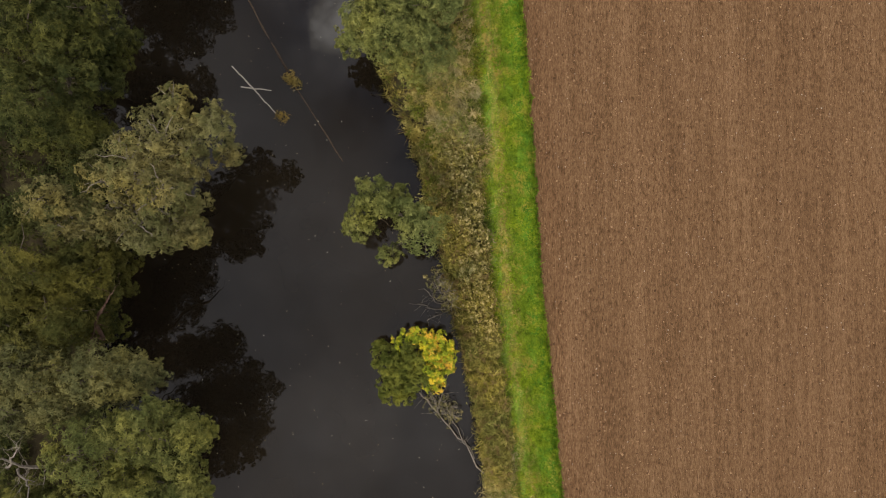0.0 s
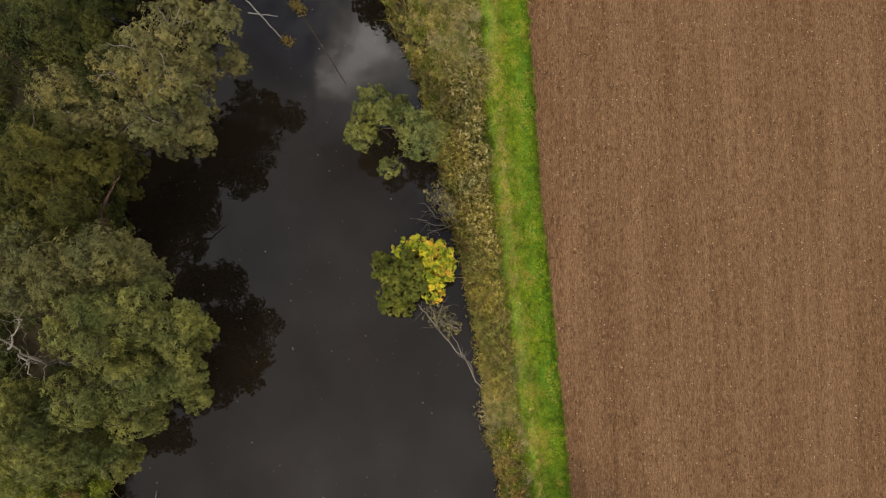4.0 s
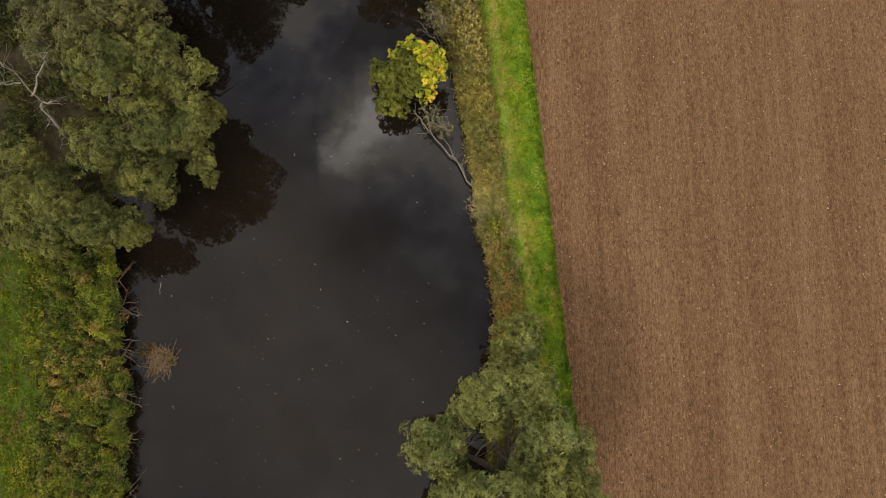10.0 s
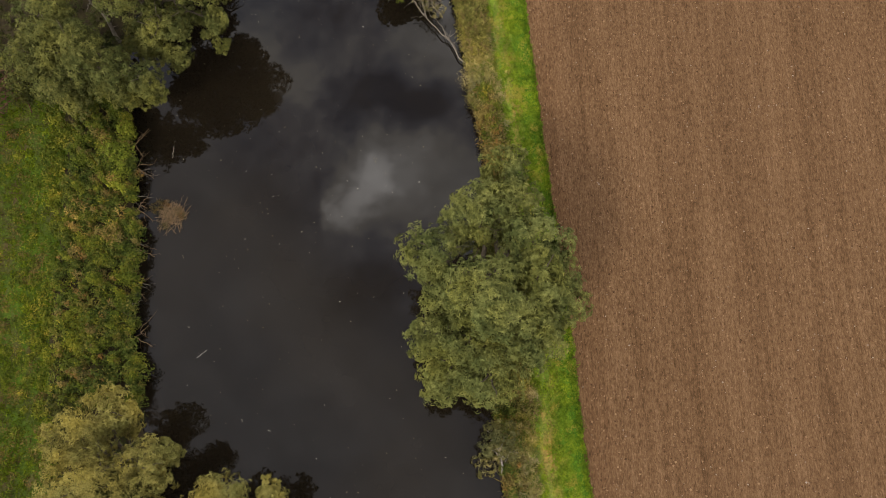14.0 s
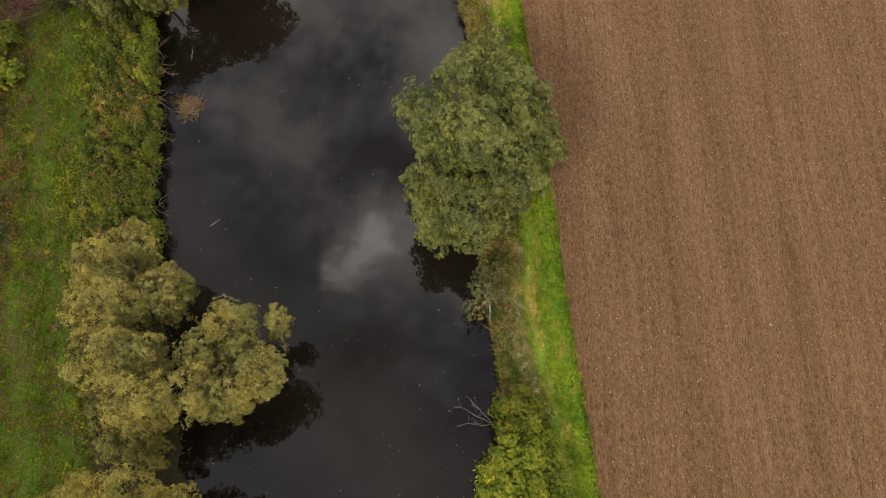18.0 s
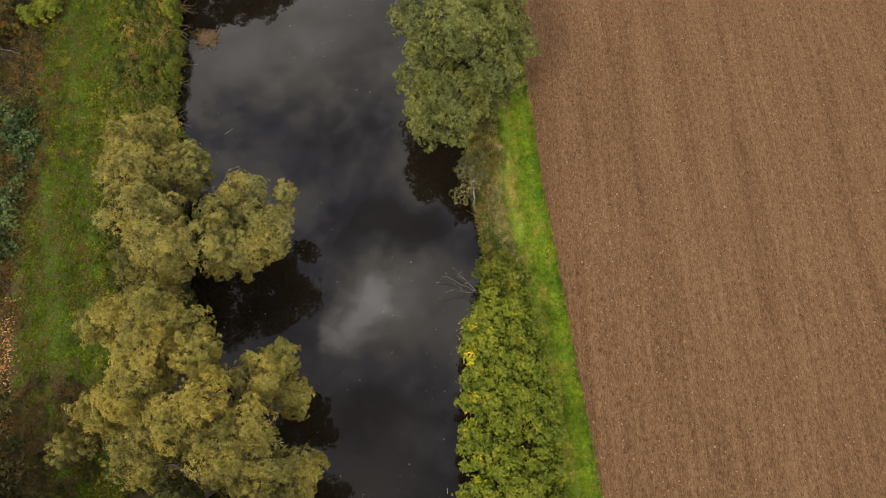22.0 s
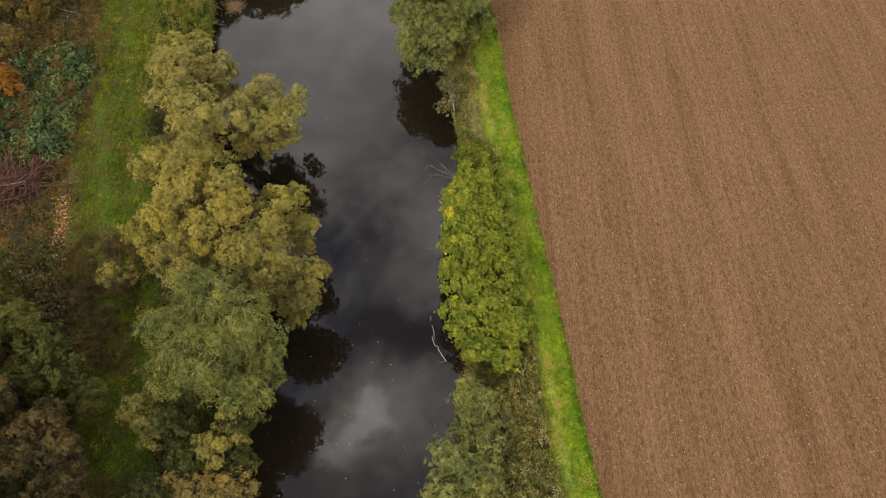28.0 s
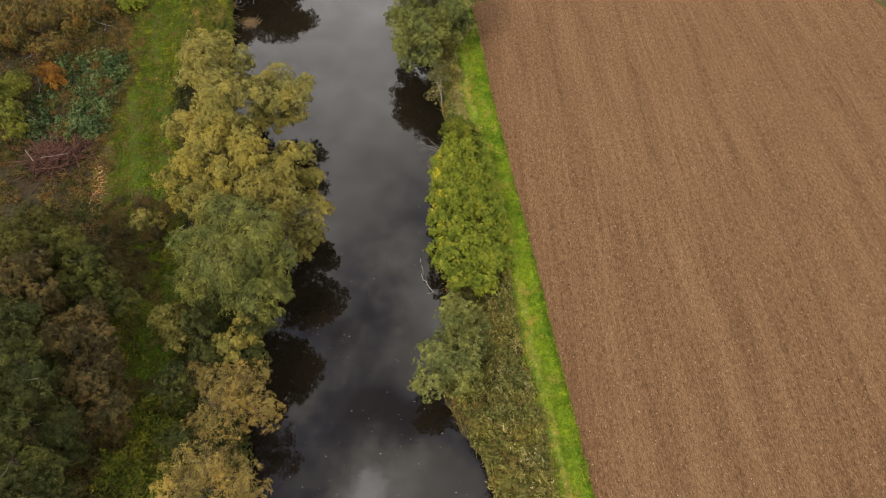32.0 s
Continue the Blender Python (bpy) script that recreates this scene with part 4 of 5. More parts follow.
def blades(name, label, category, xs, ys, zs, high, width, lean, mat):
    """Grass: single upright blades."""
    n = len(xs)
    base = np.stack([xs, ys, zs], 1)
    ang = rng.uniform(0, 2 * np.pi, n)
    side = np.stack([np.cos(ang), np.sin(ang), 0 * ang], 1) * (width * rng.uniform(0.6, 1.4, n))[:, None]
    tip = rng.normal(size=(n, 3)) * lean
    tip[:, 2] = high * rng.uniform(0.5, 1.4, n)
    v = np.stack([base - side, base + side, base + tip], 1).reshape(-1, 3)
    return tagged(new(name, sheet_mesh(name, v, np.arange(3 * n).reshape(-1, 3), mat)), label, category, kind="stuff")


def bank_height(x, y):
    u = np.clip((x - right_shore(y)) / (verge_edge(y) - right_shore(y)), 0, 1)
    return -1.5 + 1.5 * np.minimum(1, u * 1.5) ** 0.7


W_LEVEL = WATER + 0.03


def bank_places(y0, y1, n, u0=0.0, u1=1.0, peak=False):
    """Places on the near bank between two stations, from the water (0) to the verge (1)."""
    y, u = rng.uniform(y1, y0, n), rng.uniform(u0, u1, n)
    if peak:
        y = (y + rng.uniform(y1, y0, n)) / 2
    x = right_shore(y) + 0.4 + (verge_edge(y) - right_shore(y) - 0.5) * u
    return x, y, np.maximum(bank_height(x, y), -1.15)


def area(x0, x1, y0, y1, n, lo=None, hi=None):
    """Places on a rectangle of level ground, kept between two edges."""
    x, y = rng.uniform(x0, x1, n), rng.uniform(y0, y1, n)
    keep = (np.hypot(x + 31.6, y + 48.2) > 2.3) & (np.hypot(x + 30.8, y + 14.8) > 1.8) & ((np.abs(x + 27.5 - 0.2 * (-48 - y)) > 0.4) | (y > -46.5) | (y < -57.5))
    if lo:
        keep &= x > lo(y)
    if hi:
        keep &= x < hi(y)
    return x[keep], y[keep], np.zeros(keep.sum())


mounds("straw_herbs", "pale straw and green herbs on the bank", "herbs", *bank_places(26, 5.5, 330, 0.03, 0.85), 0.4, 0.55, L_STRAW, (0.22, 0.06))
mounds("green_herbs", "fresh green nettles among the dry grass", "herbs", *bank_places(24, 5.5, 45, 0.05, 0.6), 0.42, 0.6, L_BRAMBLE, (0.16, 0.09))
mounds("dock_clumps", "dark green dock clumps beside the verge", "herbs", *bank_places(24, 4.0, 6, 0.8, 1.0), 0.5, 0.4, L_NETTLE, (0.3, 0.13), 1.3)
mounds("bleached_grass", "bleached dry grass between bank and verge", "grass", *bank_places(28, 6.0, 330, 0.35, 1.04), 0.5, 0.5, L_HAY, (0.42, 0.035), 1.0)
mounds("bleached_grass", "bleached grass falling towards the water", "grass", *bank_places(-7.5, -18.5, 75, 0.1, 1.1, True), 0.45, 0.4, L_HAY, (0.36, 0.03), 0.9)
mounds("bleached_grass", "pale grass along the verge", "grass", *bank_places(-33.5, -50.0, 90, 0.55, 1.1, True), 0.4, 0.4, L_HAY, (0.34, 0.03), 0.9)
mounds("flowering_herbs", "tall herbs with faded pinkish heads beside the verge", "herbs", *bank_places(8.5, -3.5, 330, 0.45, 0.98), 0.32, 1.0, L_PLUME, (0.19, 0.13), 0.6)
mounds("bank_herbs", "dark green herbs on the bank", "herbs", *bank_places(8.5, -3.5, 330, 0.02, 0.96), 0.4, 0.8, L_WEED, (0.27, 0.075))
mounds("bank_herbs", "olive-brown herbs on the bank", "herbs", *bank_places(-3.0, -12.0, 330, 0.02, 0.98), 0.42, 0.75, L_WEED, (0.3, 0.06))
mounds("straw_herbs", "pale bleached grass tufts by the verge", "herbs", *bank_places(-8.0, -17.5, 90, 0.15, 1.08, True), 0.42, 0.35, L_STRAW, (0.3, 0.04))
mounds("turning_herbs", "rusty and yellow autumn herbs on the bank", "herbs", *bank_places(-14.5, -22.5, 230, 0.02, 0.95), 0.34, 0.65, L_RUST, (0.26, 0.08))
mounds("bank_brambles", "yellow-green brambles among rusty herbs", "brambles", *bank_places(-14.5, -22.5, 90, 0.3, 0.98), 0.35, 0.6, L_BRAMBLE, (0.18, 0.1))
mounds("bank_herbs", "shaded herbs under the large willow", "herbs", *bank_places(-22.0, -37.0, 330, 0.05, 1.0), 0.36, 0.5, L_WEED, (0.17, 0.08))
mounds("turning_herbs", "brown and rusty herbs at the waterside", "herbs", *bank_places(-36.0, -47.5, 90, 0.02, 0.6), 0.32, 0.6, L_RUST, (0.24, 0.07))
mounds("bank_herbs", "dark green leafy herbs at the waterside", "herbs", *bank_places(-36.0, -47.5, 130, 0.0, 0.6), 0.32, 0.7, L_NETTLE, (0.2, 0.09))
mounds("straw_herbs", "pale dry grass beside the verge", "herbs", *bank_places(-36.0, -46.5, 130, 0.5, 1.08), 0.36, 0.35, L_STRAW, (0.26, 0.05))
mounds("turning_herbs", "brown dead grass by the water", "herbs", *bank_places(-62.0, -66.5, 110, 0.0, 0.6), 0.4, 0.35, L_GOLD, (0.34, 0.04))
mounds("bank_herbs", "olive docks and herbs on the bank", "herbs", *bank_places(-62.5, -90.0, 620, 0.1, 0.98), 0.45, 0.85, L_DOCK, (0.24, 0.09))
mounds("flowering_herbs", "pale seed heads among the bank herbs", "herbs", *bank_places(-64.0, -86.0, 150, 0.45, 0.98), 0.3, 0.9, L_PLUME, (0.14, 0.09), 0.6)
mounds("turning_herbs", "reddish-brown herbs at the foot of the bank", "herbs", *bank_places(-74.0, -88.0, 140, 0.05, 0.7), 0.36, 0.5, L_RUST, (0.2, 0.06))
yy = rng.uniform(-60.5, -50.0, 13)
mounds("yellow_sprays", "yellow turning leaves on the water side of the hedge", "shrubs", right_shore(yy) + rng.uniform(0.0, 0.5, 13), yy, np.full(13, 0.75), 0.45, 0.9, L_BRIGHT, (0.16, 0.08), 0.8)

mounds("dead_stems", "brown dead stems and bare twigs over the path's end", "undergrowth", *area(-25.5, -19.2, -64.5, -53.5, 170, left_outer, left_brush), 0.5, 0.55, L_UMBER, (0.3, 0.04), 0.8)
mounds("shade_herbs", "green nettles and herbs in the gap beside the wood", "undergrowth", *area(-23.0, -13.0, -90, -58, 330, left_outer, left_brush), 0.38, 0.35, L_BRAMBLE, (0.16, 0.08), 0.8)
mounds("bramble_patch", "green brambles in the gap between wood and shrubs", "brambles", *area(-18.8, -13.2, -84, -73, 120), 0.55, 0.8, L_BRAMBLE, (0.2, 0.11), 0.9)
# Invented dark growth that darkens the shore's reflection and the gaps between bushes.
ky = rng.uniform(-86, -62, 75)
mounds("shore_dark_filler", "added dark leaves that darken the shore and its reflection", "undergrowth", left_shore(ky) - rng.uniform(0.2, 1.8, 75), ky, np.full(75, -0.6), 0.75, 2.9, L_DARK, (0.26, 0.1), 0.6)
mounds("dead_stems", "brown stems among brambles below the wood", "undergrowth", *area(-19.5, -13.2, -90, -72, 130), 0.5, 0.5, L_UMBER, (0.26, 0.05), 0.7)

ragged = wobble(np.arange(-60, 20, 0.5), 1.0, 12.0)


def left_ragged(y):
    return left_brush(y) + 0.35 + np.interp(y, np.arange(-60, 20, 0.5), ragged)


def over_shore(y):
    return left_shore(y) + 0.35


def bramble_places(n, y0=-36.5, y1=-14.0):
    x, y, _ = area(-26.5, -18.0, y0, y1, n, left_ragged, over_shore)
    share = (x - left_brush(y)) / (left_shore(y) - left_brush(y))
    return x, y, np.where(share > 0.6, -0.5 * (share - 0.6) / 0.4, 0.0)


mounds("bramble_bank", "dark green brambles and nettles on the bank", "brambles", *bramble_places(900), 0.34, 0.75, L_NETTLE, (0.17, 0.08), 1.0)
mounds("bramble_bank", "yellow-green brambles turning on the bank", "brambles", *bramble_places(520), 0.26, 1.0, L_BRAMBLE, (0.15, 0.075), 1.0)
mounds("rusty_brambles", "faded straw and rust herbs among the brambles", "brambles", *bramble_places(170), 0.26, 1.0, L_RUST, (0.22, 0.05), 0.8)
bx, by, bz = area(-24.0, -19.9, -26.6, -21.5, 26, left_brush, left_shore)
mounds("rusty_brambles", "rust and golden shrub leaves among the brambles", "brambles", bx, by, bz, 0.3, 1.15, L_GOLD, (0.2, 0.06), 0.5)
bx, by, bz = area(-22.0, -19.4, -23.5, -17.0, 22, left_brush, left_shore)
mounds("yellow_brambles", "bright yellow-green leaves at the water's edge", "brambles", bx, by, bz, 0.34, 1.1, L_HEDGE, (0.15, 0.08), 0.9)
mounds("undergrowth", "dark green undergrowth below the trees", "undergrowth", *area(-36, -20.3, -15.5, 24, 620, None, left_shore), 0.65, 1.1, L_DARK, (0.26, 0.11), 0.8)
# Undergrowth kept dark and tall to darken the bank's reflection below the willows.
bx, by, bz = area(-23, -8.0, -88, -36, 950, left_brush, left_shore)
mounds("undergrowth", "dark undergrowth below the willows, raised to darken the reflection", "undergrowth", bx, by, np.full(len(bx), -0.4), 0.55, 1.5, L_DARK, (0.24, 0.1), 0.7)
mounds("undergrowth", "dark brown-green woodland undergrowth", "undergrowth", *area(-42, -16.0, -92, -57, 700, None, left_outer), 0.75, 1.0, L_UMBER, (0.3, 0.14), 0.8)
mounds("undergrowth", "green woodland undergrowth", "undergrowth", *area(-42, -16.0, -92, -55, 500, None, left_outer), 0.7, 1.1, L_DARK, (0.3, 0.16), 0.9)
mounds("laurel_patch", "glossy blue-green broad-leaved plants beside the path", "shrubs", *area(-36.5, -28.6, -45.5, -31.5, 190, None, left_outer), 0.5, 0.85, L_LAUREL, (0.3, 0.2), 1.1)
mounds("rough_herbs", "brown and rusty rough herbs beside the path", "herbs", *area(-52, -28.0, -58, -16, 800, None, left_outer), 0.55, 0.6, L_SCRUB, (0.26, 0.07), 0.8)
mounds("rough_herbs", "olive rough herbs beside the path", "herbs", *area(-50, -28.0, -60, -14, 420, None, left_outer), 0.55, 0.6, L_OLIVE, (0.24, 0.1), 0.8)

ty = rng.uniform(-88, 24, 8500)
tu = rng.uniform(-0.12, 1.02, len(ty))
keep = (np.abs(tu - 0.33) > 0.11) | (rng.uniform(0, 1, len(ty)) < 0.3)
ty, tu = ty[keep], tu[keep]
tx = verge_edge(ty) + (field_edge(ty) - verge_edge(ty)) * tu
mounds("verge_tufts", "thick green grass and clover tufts on the verge", "grass", tx, ty, np.zeros(len(tx)), 0.15, 0.14, L_BLADE, (0.14, 0.05), 0.7)

# tall dry grass on the bank, leaning out over the verge and the water
tx, ty, tz = bank_places(24, -88, 15000, 0.0, 1.06)
hedge_zone = (ty < -46.5) & (ty > -62.5)
tx, ty, tz = tx[~hedge_zone], ty[~hedge_zone], tz[~hedge_zone]
blades("bank_grass", "tall straw-coloured grass on the river bank", "grass", tx, ty, tz, 0.75, 0.022, 0.3, L_STRAW)
tx, ty, tz = bank_places(24, -88, 7000, 0.86, 1.1)
blades("verge_side_grass", "pale dry grass where the bank meets the verge", "grass", tx, ty, tz, 0.3, 0.022, 0.16, L_STRAW)
sx_, sy_, sz_ = bank_places(24, -46, 5000, -0.04, 0.1)
blades("waterside_grass", "rank grass hanging over the water's edge", "grass", sx_, sy_, np.maximum(sz_, W_LEVEL), 0.5, 0.025, 0.35, L_WEED)
mounds("edge_herbs", "clumps of herbs along the verge", "herbs", *bank_places(22, -45, 190, 0.85, 1.12), 0.3, 0.4, L_BRAMBLE, (0.16, 0.07), 1.0)

# grass blades: the mown verge, its ragged field side, and the rough path
vy = rng.uniform(-88, 24, 52000)
vx = verge_edge(vy) + (field_edge(vy) - verge_edge(vy)) * rng.beta(1.0, 0.9, len(vy))
keep = (np.abs((vx - verge_edge(vy)) / (field_edge(vy) - verge_edge(vy)) - 0.33) > 0.1) | (rng.uniform(0, 1, len(vy)) < 0.35)
vx, vy = vx[keep], vy[keep]
blades("verge_blades", "short bright green grass blades on the verge", "grass", vx, vy, np.zeros(len(vy)), 0.13, 0.028, 0.1, L_BLADE)
wy = np.concatenate([rng.uniform(-14, 24, 3200), rng.uniform(-88, -14, 1800)])
wx = verge_edge(wy) + (field_edge(wy) - verge_edge(wy)) * (0.34 + rng.normal(size=len(wy)) * 0.11)
blades("worn_grass", "yellowed trodden grass in the wheel track", "grass", wx, wy, np.zeros(len(wy)), 0.08, 0.028, 0.1, L_STRAW)
vy = rng.uniform(-88, 24, 16000)
spill = wobble(np.arange(-90, 26, 0.25), 0.35, 9.0)
vx = field_edge(vy) + np.interp(vy, np.arange(-90, 26, 0.25), spill) * 0.5 - np.abs(rng.normal(size=len(vy))) * 0.2 + 0.12
blades("verge_fringe", "ragged grass fringe along the edge of the field", "grass", vx, vy, np.zeros(len(vy)), 0.2, 0.03, 0.09, L_RANK)
gx, gy, gz = area(-32, -17, -75, -14, 85000, left_outer, left_brush)
blades("path_blades", "rough green grass blades on the path", "grass", gx, gy, gz, 0.14, 0.042, 0.12, L_BLADE_DULL)
ex, ey = left_outer(np.linspace(-60, -15, 160)) + rng.normal(size=160) * 0.9, np.linspace(-60, -15, 160)
mounds("path_side_herbs", "rough brown and green herbs along the path", "herbs", ex, ey, np.zeros(160), 0.45, 0.45, L_SCRUB, (0.2, 0.07), 0.9)
ex, ey = left_brush(np.linspace(-60, -15, 130)) - 0.4 + rng.normal(size=130) * 0.7, np.linspace(-60, -15, 130)
mounds("path_side_herbs", "green nettles and brambles along the path", "herbs", ex, ey, np.zeros(130), 0.4, 0.4, L_BRAMBLE, (0.18, 0.1), 0.9)
mounds("path_herbs", "low green herbs mixed into the grass", "weeds", *area(-31, -22, -38, -14, 320, left_outer, left_brush), 0.3, 0.22, L_BRAMBLE, (0.15, 0.07), 0.8)
mounds("path_litter", "brown dead leaves and stems in the grass", "leaf litter", *area(-30, -18, -66, -38, 520, left_outer, left_brush), 0.35, 0.1, L_THICKET, (0.15, 0.06), 0.4)
mounds("path_herbs", "broad-leaved weeds scattered in the grass", "weeds", *area(-32, -16, -72, -14, 2300, left_outer, left_brush), 0.19, 0.16, L_BLADE_DULL, (0.14, 0.07), 0.8)


# ---- soil, stones and floating leaves ----
def lumps(name, label, category, xs, ys, zs, size, mat, flat=0.6):
    """Clods or pebbles: small uneven pyramids half sunk in the ground."""
    n = len(xs)
    s = size * np.minimum(rng.lognormal(0.0, 0.45, n), 2.0)
    ang = rng.uniform(0, 2 * np.pi, n)
    c = np.stack([xs, ys, zs], 1)
    vs = []
    for k in range(4):
        a = ang + k * np.pi / 2
        r = s * rng.uniform(0.6, 1.2, n)
        vs.append(c + np.stack([np.cos(a) * r, np.sin(a) * r, -0.2 * s], 1))
    vs.append(c + np.stack([rng.normal(size=n) * s * 0.25, rng.normal(size=n) * s * 0.25, s * flat], 1))
    v = np.stack(vs, 1).reshape(-1, 3)
    o = np.arange(n)[:, None] * 5
    f = np.concatenate([o + np.array([k, (k + 1) % 4, 4]) for k in range(4)], 0)
    return tagged(new(name, sheet_mesh(name, v, f, mat)), label, category, kind="stuff")


fy = rng.uniform(-90, 22, 42000)
fd = rng.uniform(0, 1, len(fy)) ** 1.15 * 48
fd = np.round(fd / 0.5) * 0.5 + rng.normal(size=len(fd)) * 0.13
fx = field_edge(fy) + np.abs(fd) + 0.1
lumps("soil_clods", "small brown clods lying in the drill rows", "soil", fx, fy, np.full(len(fx), 0.0), 0.045, M_CLOD)
fy = rng.uniform(-88, 22, 4500)
lumps("field_stones", "pale stones and straw bits on the soil", "stones", field_edge(fy) + rng.uniform(0.3, 46, len(fy)), fy, np.full(len(fy), 0.02), 0.032, M_STONE, 0.5)
wy = rng.uniform(-86, 22, 650)
wx = left_shore(wy) + (right_shore(wy) - left_shore(wy)) * rng.uniform(0.08, 0.95, len(wy))
lv, lf = leaves(np.stack([wx, wy, np.full(len(wy), WATER + 0.012)], 1), unit(np.array([0, 0, 1.0]) + rng.normal(size=(len(wy), 3)) * 0.03), 0.085, 0.055, 0.0)
tagged(new("floating_leaves", sheet_mesh("floating_leaves", lv, lf, M_FLOAT)), "pale fallen leaves floating on the water", "leaves", kind="stuff")


# ---- dead wood ----
def wood(name, label, category, lines, mat, twigs=0, twig_len=0.6, group="", at=None, crook=0.1):
    """Fallen branches: each line is (start, end, thick, thin), a part of its own, with side twigs."""
    o = np.array(at if at else lines[0][0], float)
    base = new(name)
    base.location = o
    tagged(base, label, category, group)
    for a, b, r0, r1 in lines:
        q = bend(np.array(a) - o, np.array(b) - o, crook, 8)
        limb = part("branch", joined("branch", [tube(q, np.linspace(r0, r1, 8), 6)], mat), base)
        for _ in range(twigs):
            s = q[rng.integers(2, 8)]
            d = unit(rng.normal(size=3) * np.array([1, 1, 0.5]) + unit(q[-1] - q[0]) * 0.7)
            e = bend(s, s + d * twig_len * rng.uniform(0.5, 1.3), 0.2, 5)
            part("twig", joined("twig", [tube(e, np.linspace(r1 * 0.45 + 0.004, 0.005, 5), 4)], mat), limb)
    return base


W = WATER
wood("fallen_branch", "bleached forked branch fallen from the bank into water", "branch", [((2.6, -12.1, -0.9), (-0.4, -8.2, -0.75), 0.055, 0.03), ((2.0, -11.2, -0.85), (0.5, -8.6, -0.7), 0.04, 0.02), ((-0.4, -8.2, -0.75), (-1.5, -6.9, -0.1), 0.05, 0.02), ((-0.4, -8.2, -0.75), (0.0, -6.8, 0.0), 0.045, 0.02), ((-0.2, -8.4, -0.75), (-1.0, -6.5, 0.2), 0.04, 0.015)], M_DEAD, 7, 0.9)
wood("drift_stick", "pale stick lying across the dark water", "stick", [((-13.8, 14.1, W + 0.05), (-12.2, 12.4, W + 0.05), 0.045, 0.05), ((-12.2, 12.4, W + 0.05), (-10.9, 11.0, W + 0.0), 0.05, 0.03)], M_BLEACHED, crook=0.03)
wood("drift_stick", "pale crooked stick beside the sunken trunk", "stick", [((-13.2, 12.75, W + 0.02), (-11.2, 12.5, W + 0.03), 0.055, 0.035)], M_BLEACHED, crook=0.04)
wood("sunken_trunk", "long brown trunk barely breaking the water", "log", [((-12.9, 18.7, W - 0.03), (-10.1, 13.7, W + 0.0), 0.06, 0.085)], M_WET, crook=0.02)
wood("sunken_trunk", "dark end of the trunk under the surface", "log", [((-9.6, 12.7, W - 0.03), (-6.0, 7.0, W - 0.078), 0.06, 0.08)], M_WET, crook=0.01)
wood("drift_branch", "bare curved white branch lying in the water", "branch", [((2.4, -60.2, W + 0.03), (2.6, -62.3, W + 0.05), 0.022, 0.034), ((2.6, -62.3, W + 0.05), (3.5, -63.9, W + 0.1), 0.034, 0.042)], M_BLEACHED, 2, 0.5)
wood("bare_twigs", "bare reddish twigs reaching over the water", "twigs", [((4.6, -47.0, -0.9), (2.2, -46.0, -0.5), 0.022, 0.007), ((4.6, -47.1, -0.9), (2.9, -47.1, -0.4), 0.02, 0.007), ((4.5, -46.9, -0.9), (2.9, -45.4, -0.4), 0.02, 0.007)], M_DEAD, 8, 0.6)
wood("bare_twigs", "grey bare twigs at the water's edge", "twigs", [((0.3, -1.8, -0.9), (-1.6, -1.4, -0.3), 0.04, 0.01), ((0.3, -1.9, -0.9), (-1.2, -0.4, 0.0), 0.035, 0.01), ((0.4, -1.9, -0.9), (-0.4, -0.2, 0.2), 0.035, 0.01), ((0.4, -1.8, -0.9), (-1.0, -2.4, 0.0), 0.035, 0.01)], M_DEAD, 9, 0.7)
wood("dead_tree", "bare grey dead tree among the green crowns", "tree", [((-22.2, -10.8, 0.0), (-22.3, -10.0, 6.0), 0.14, 0.09), ((-22.3, -10.0, 6.0), (-22.7, -8.6, 11.0), 0.08, 0.02), ((-22.4, -9.5, 8.0), (-20.5, -8.0, 10.2), 0.07, 0.02), ((-22.3, -9.8, 7.2), (-20.0, -10.7, 10.0), 0.07, 0.02), ((-22.5, -9.2, 9.0), (-23.6, -10.3, 11.0), 0.05, 0.015)], M_DEAD, 12, 1.0)
wood("leaning_trunk", "bare brown trunk leaning out of the wood", "trunk", [((-22.4, -4.6, 0.0), (-17.9, -1.5, 7.6), 0.15, 0.1), ((-17.9, -1.5, 7.6), (-17.0, -0.4, 8.2), 0.07, 0.02)], M_TWIG, 4, 1.0)
wood("small_drift_twig", "small pale twig afloat near the brambles", "twig", [((-14.9, -33.3, W + 0.02), (-14.3, -32.8, W + 0.02), 0.035, 0.02)], M_BLEACHED, 3, 0.3)
wood("upright_twig", "thin bare twig standing in the water", "twig", [((-18.0, -19.4, W - 0.1), (-17.8, -18.6, W + 0.4), 0.025, 0.012)], M_BLEACHED, 1, 0.3)
for sx, sy, n, ln in ((-20.2, -20.3, 8, 1.5), (-19.9, -22.3, 5, 1.3), (-19.6, -25.6, 4, 1.0), (-19.3, -28.3, 6, 1.2), (-19.4, -30.2, 4, 0.8)):
    wood("bank_twigs", "bare twigs hanging from the bank over water", "twigs", [((sx - 0.4, sy, -0.6), (sx + ln * 0.7, sy + rng.uniform(-0.5, 0.7), W + 0.12), 0.03, 0.01), ((sx - 0.4, sy - 0.2, -0.6), (sx + ln * 0.5, sy + rng.uniform(-1.0, 0.2), W + 0.1), 0.025, 0.008)], M_DEAD, n, 0.5)

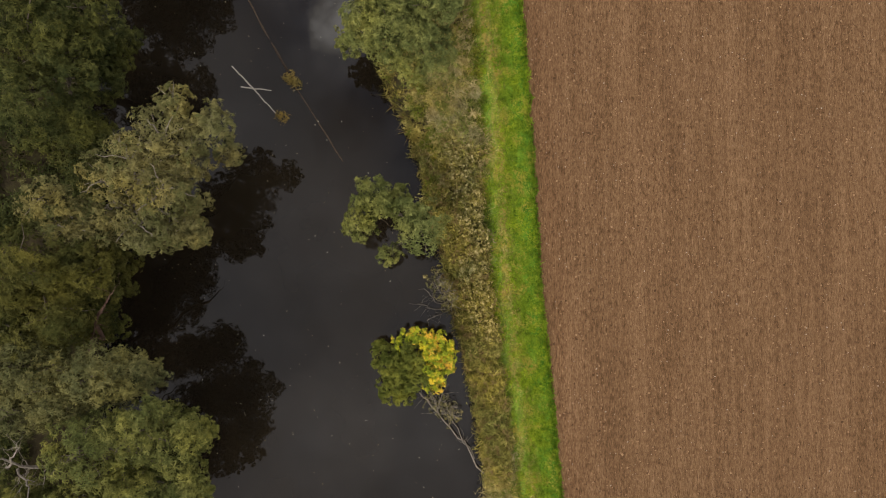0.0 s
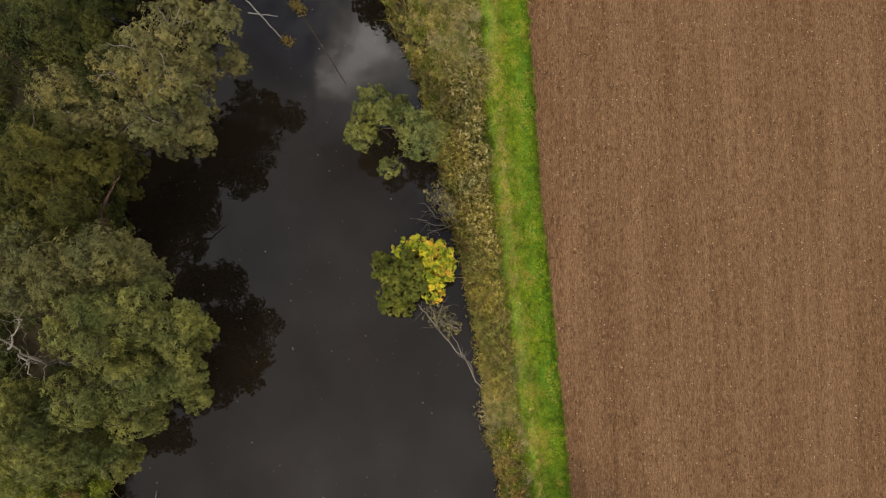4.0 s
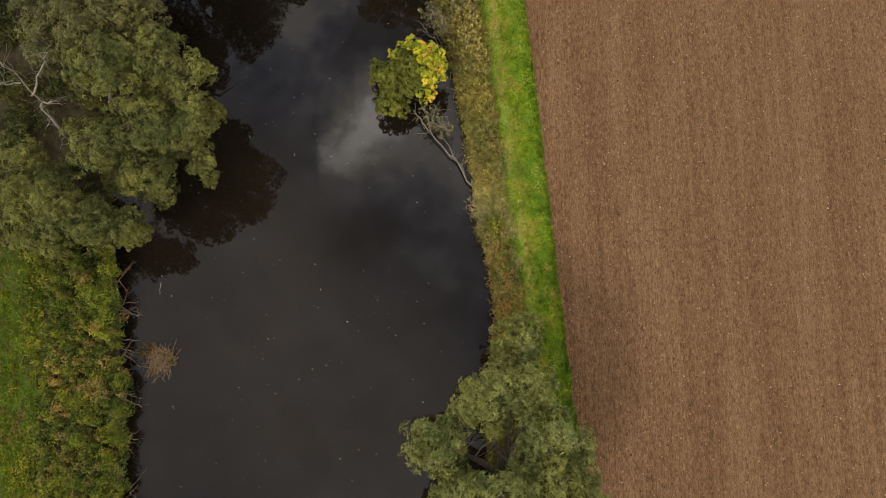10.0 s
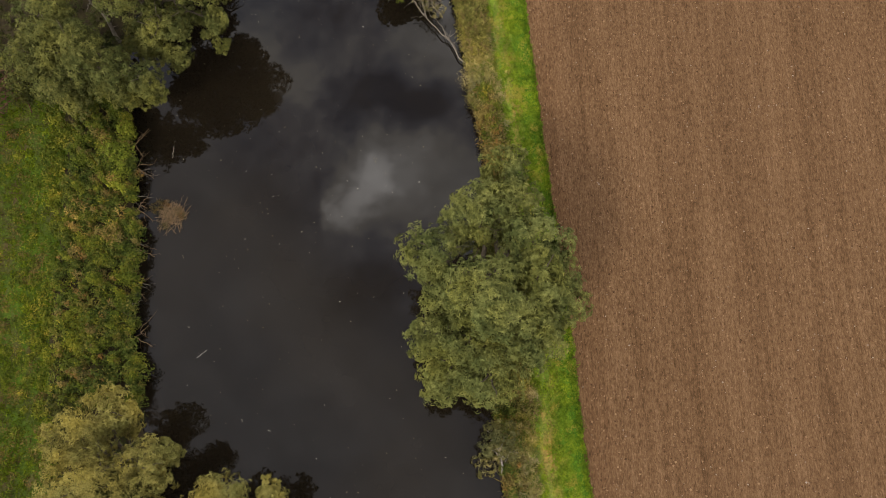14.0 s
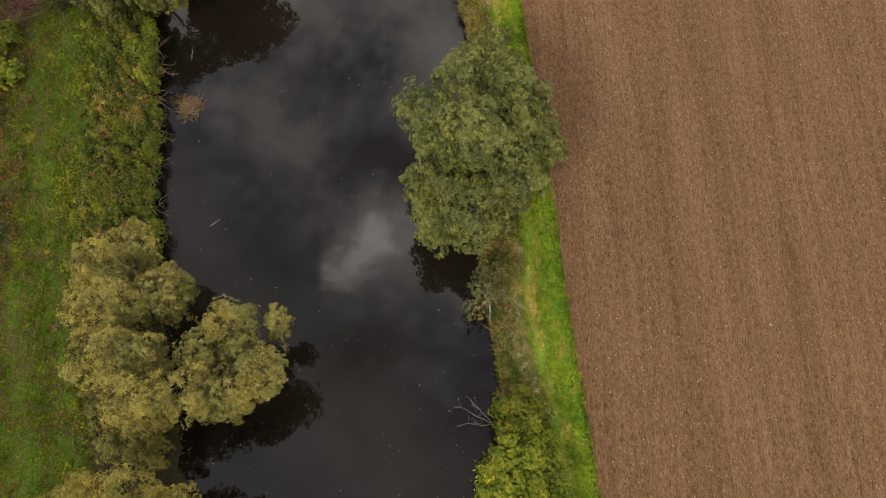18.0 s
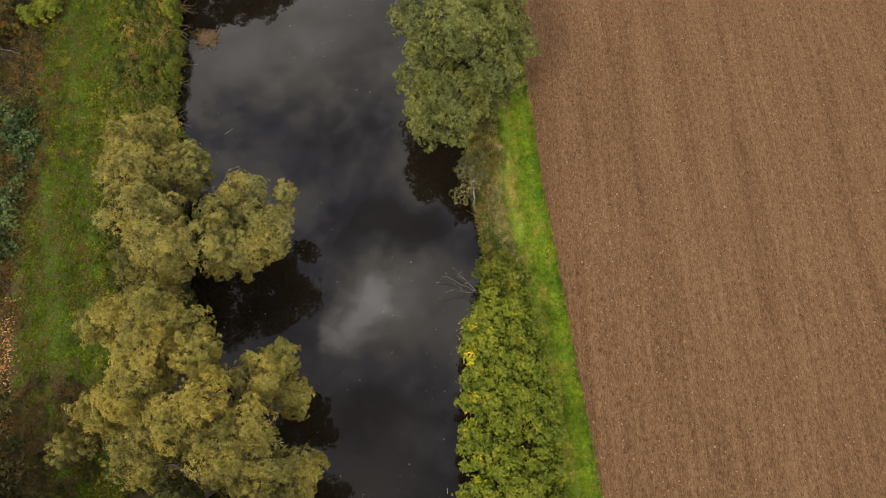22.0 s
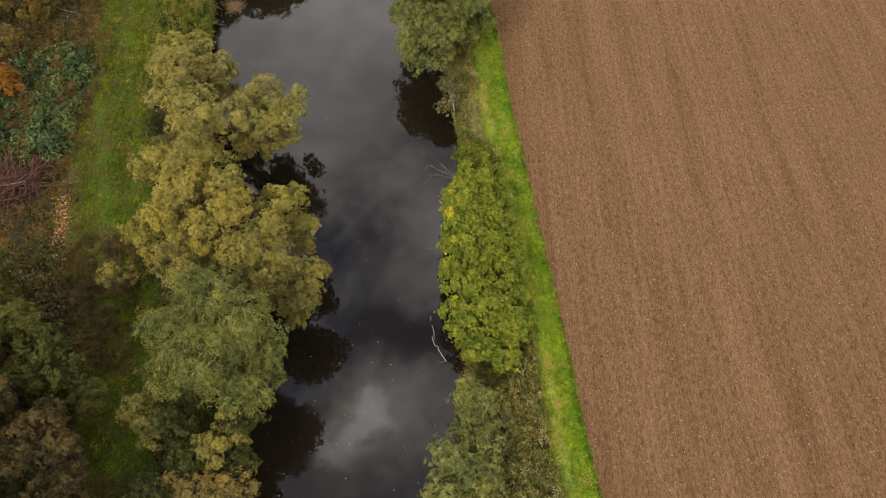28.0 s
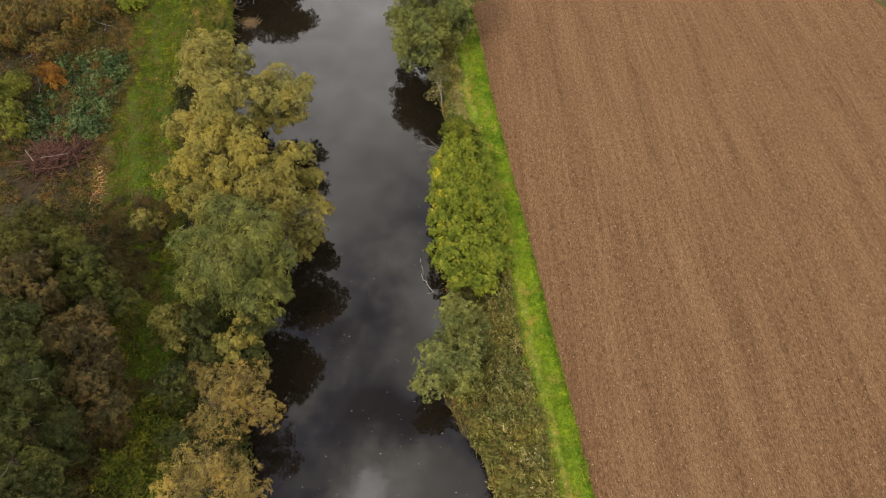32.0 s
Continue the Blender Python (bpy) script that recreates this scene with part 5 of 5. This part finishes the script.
for sy in (-18.4, -20.2, -23.2, -26.0, -28.7, -32.0):
    sx = float(left_shore(sy)) + 0.25
    wood("shore_roots", "pale tan roots and dead stems along the waterline", "roots", [((sx - 0.3, sy - 0.2, W + 0.3), (sx + rng.uniform(0.0, 0.7), sy + rng.uniform(0.9, 1.7), W + 0.08), 0.026, 0.01), ((sx - 0.2, sy, W + 0.25), (sx + rng.uniform(0.3, 1.0), sy - rng.uniform(-0.3, 0.8), W + 0.06), 0.03, 0.012), ((sx, sy + 0.3, W + 0.2), (sx + rng.uniform(0.2, 0.9), sy + rng.uniform(-0.2, 1.0), W + 0.05), 0.025, 0.01)], M_ROOT, 4, 0.55)


def tangle(name, label, x, y, z, size, high, n, mat, thick=0.03, category="brushwood"):
    """A heap of crossing twigs."""
    base = new(name)
    base.location = (x, y, z)
    tagged(base, label, category)
    for _ in range(n):
        c = np.array([*rng.normal(size=2) * size * 0.42, 0])
        c[2] = high * rng.uniform(0.05, 1.0) * max(0.1, 1 - np.hypot(c[0], c[1]) / (size * 1.2))
        d = unit(rng.normal(size=3) * np.array([1, 1, 0.25])) * size * rng.uniform(0.3, 0.7)
        part("twig", joined("twig", [tube(bend(c - d, c + d, 0.1, 5), np.linspace(thick, thick * 0.4, 5), 5)], mat), base)
    return base


tangle("brush_pile", "heap of cut reddish-brown branches by the path", -31.8, -48.0, 0.0, 3.5, 1.5, 190, M_BRUSH, 0.045)
wood("cut_pole", "pale bare pole lying on the brushwood", "pole", [((-32.6, -48.9, 1.1), (-30.4, -48.3, 1.0), 0.05, 0.04)], M_DEAD, 0, crook=0.02)
wood("cut_pole", "pale bare pole lying on the brushwood", "pole", [((-34.6, -47.6, 0.9), (-33.2, -49.3, 0.9), 0.05, 0.04)], M_DEAD, 0, crook=0.02)
tangle("brush_pile", "heap of pinkish brushwood at the wood's edge", -30.8, -14.8, 0.0, 2.2, 1.0, 100, M_BRUSH, 0.045)
tangle("brush_pile", "loose dead branches in the rough thicket", -38.5, -30.5, 0.0, 3.2, 1.0, 60, M_TWIG)
tangle("root_debris", "brown root and reed debris stranded in the water", -17.6, -23.6, W - 0.02, 1.1, 0.3, 150, M_ROOT, 0.016, "debris")
mounds("reed_debris", "matted brown reeds caught on the roots", "debris", np.array([-17.9, -17.2, -17.6, -18.0, -18.6, -16.9, -18.1]), np.array([-23.5, -23.3, -23.9, -24.3, -23.0, -23.6, -22.8]), np.full(7, W), 0.3, 0.2, L_SCRUB, (0.3, 0.04), 1.1)
mounds("reed_debris", "matted brown reeds caught on the sunken trunk", "debris", np.array([-10.2, -9.8, -10.0, -9.6]), np.array([13.3, 13.1, 13.5, 12.9]), np.full(4, W), 0.38, 0.22, L_GOLD, (0.22, 0.05), 1.2)
mounds("reed_debris", "small clump of reed litter afloat", "debris", np.array([-10.7, -10.4]), np.array([10.9, 10.7]), np.full(2, W), 0.25, 0.12, L_GOLD, (0.2, 0.04), 1.0)


def cut_log(x, y, turn, length, thick):
    """A short sawn log with pale ends."""
    base = new("cut_log")
    base.matrix_world = pose(x, y, thick, 0, 0, turn)
    tagged(base, "short sawn log with pale fresh ends by the path", "log", "sawn logs beside the path")
    s = np.linspace(-length / 2, length / 2, 4)
    part("bark", joined("bark", [tube(np.stack([s, 0 * s, 0 * s], 1), [thick] * 4, 9)], M_TWIG), base)
    for e in (-1, 1):
        c = e * (length / 2 + 0.004)
        part("sawn_end", joined("sawn_end", [tube(np.array([[c, 0, 0], [c + e * 0.01, 0, 0]]), [thick * 0.97, thick * 0.95], 9)], M_CUT), base, "pale fresh-sawn end")


for i in range(15):
    s = i / 14
    cut_log(-27.9 + 1.9 * s + rng.normal() * 0.25, -48.0 - 9.0 * s + rng.normal() * 0.2, rng.uniform(-60, 60) + 90, rng.uniform(0.25, 0.5), rng.uniform(0.06, 0.12))
lx = rng.normal(size=620) * 0.38
ly = rng.uniform(-57.2, -47.6, 620)
lv, lf = leaves(np.stack([-27.7 + 1.9 * (-47.8 - ly) / 9 + lx, ly, rng.uniform(0.06, 0.22, 620)], 1), unit(np.array([0, 0, 1.0]) + rng.normal(size=(620, 3)) * 0.3), 0.17, 0.08, 0.0)
tagged(new("wood_chips", sheet_mesh("wood_chips", lv, lf, M_CHIP)), "orange-brown wood chips and splinters beside the logs", "wood chips", kind="stuff")


for _ in range(26):
    x, y = rng.uniform(-46, -32), rng.uniform(-46, -21)
    a = rng.uniform(0, 6.3)
    ln = rng.uniform(1.5, 4.0)
    wood("bare_sapling", "thin bare sapling bent over the thicket", "sapling", [((x, y, 0.0), (x + math.cos(a) * ln, y + math.sin(a) * ln, rng.uniform(1.2, 2.6)), 0.035, 0.012)], M_DEAD, 2, 0.8, "bare saplings in the thicket")
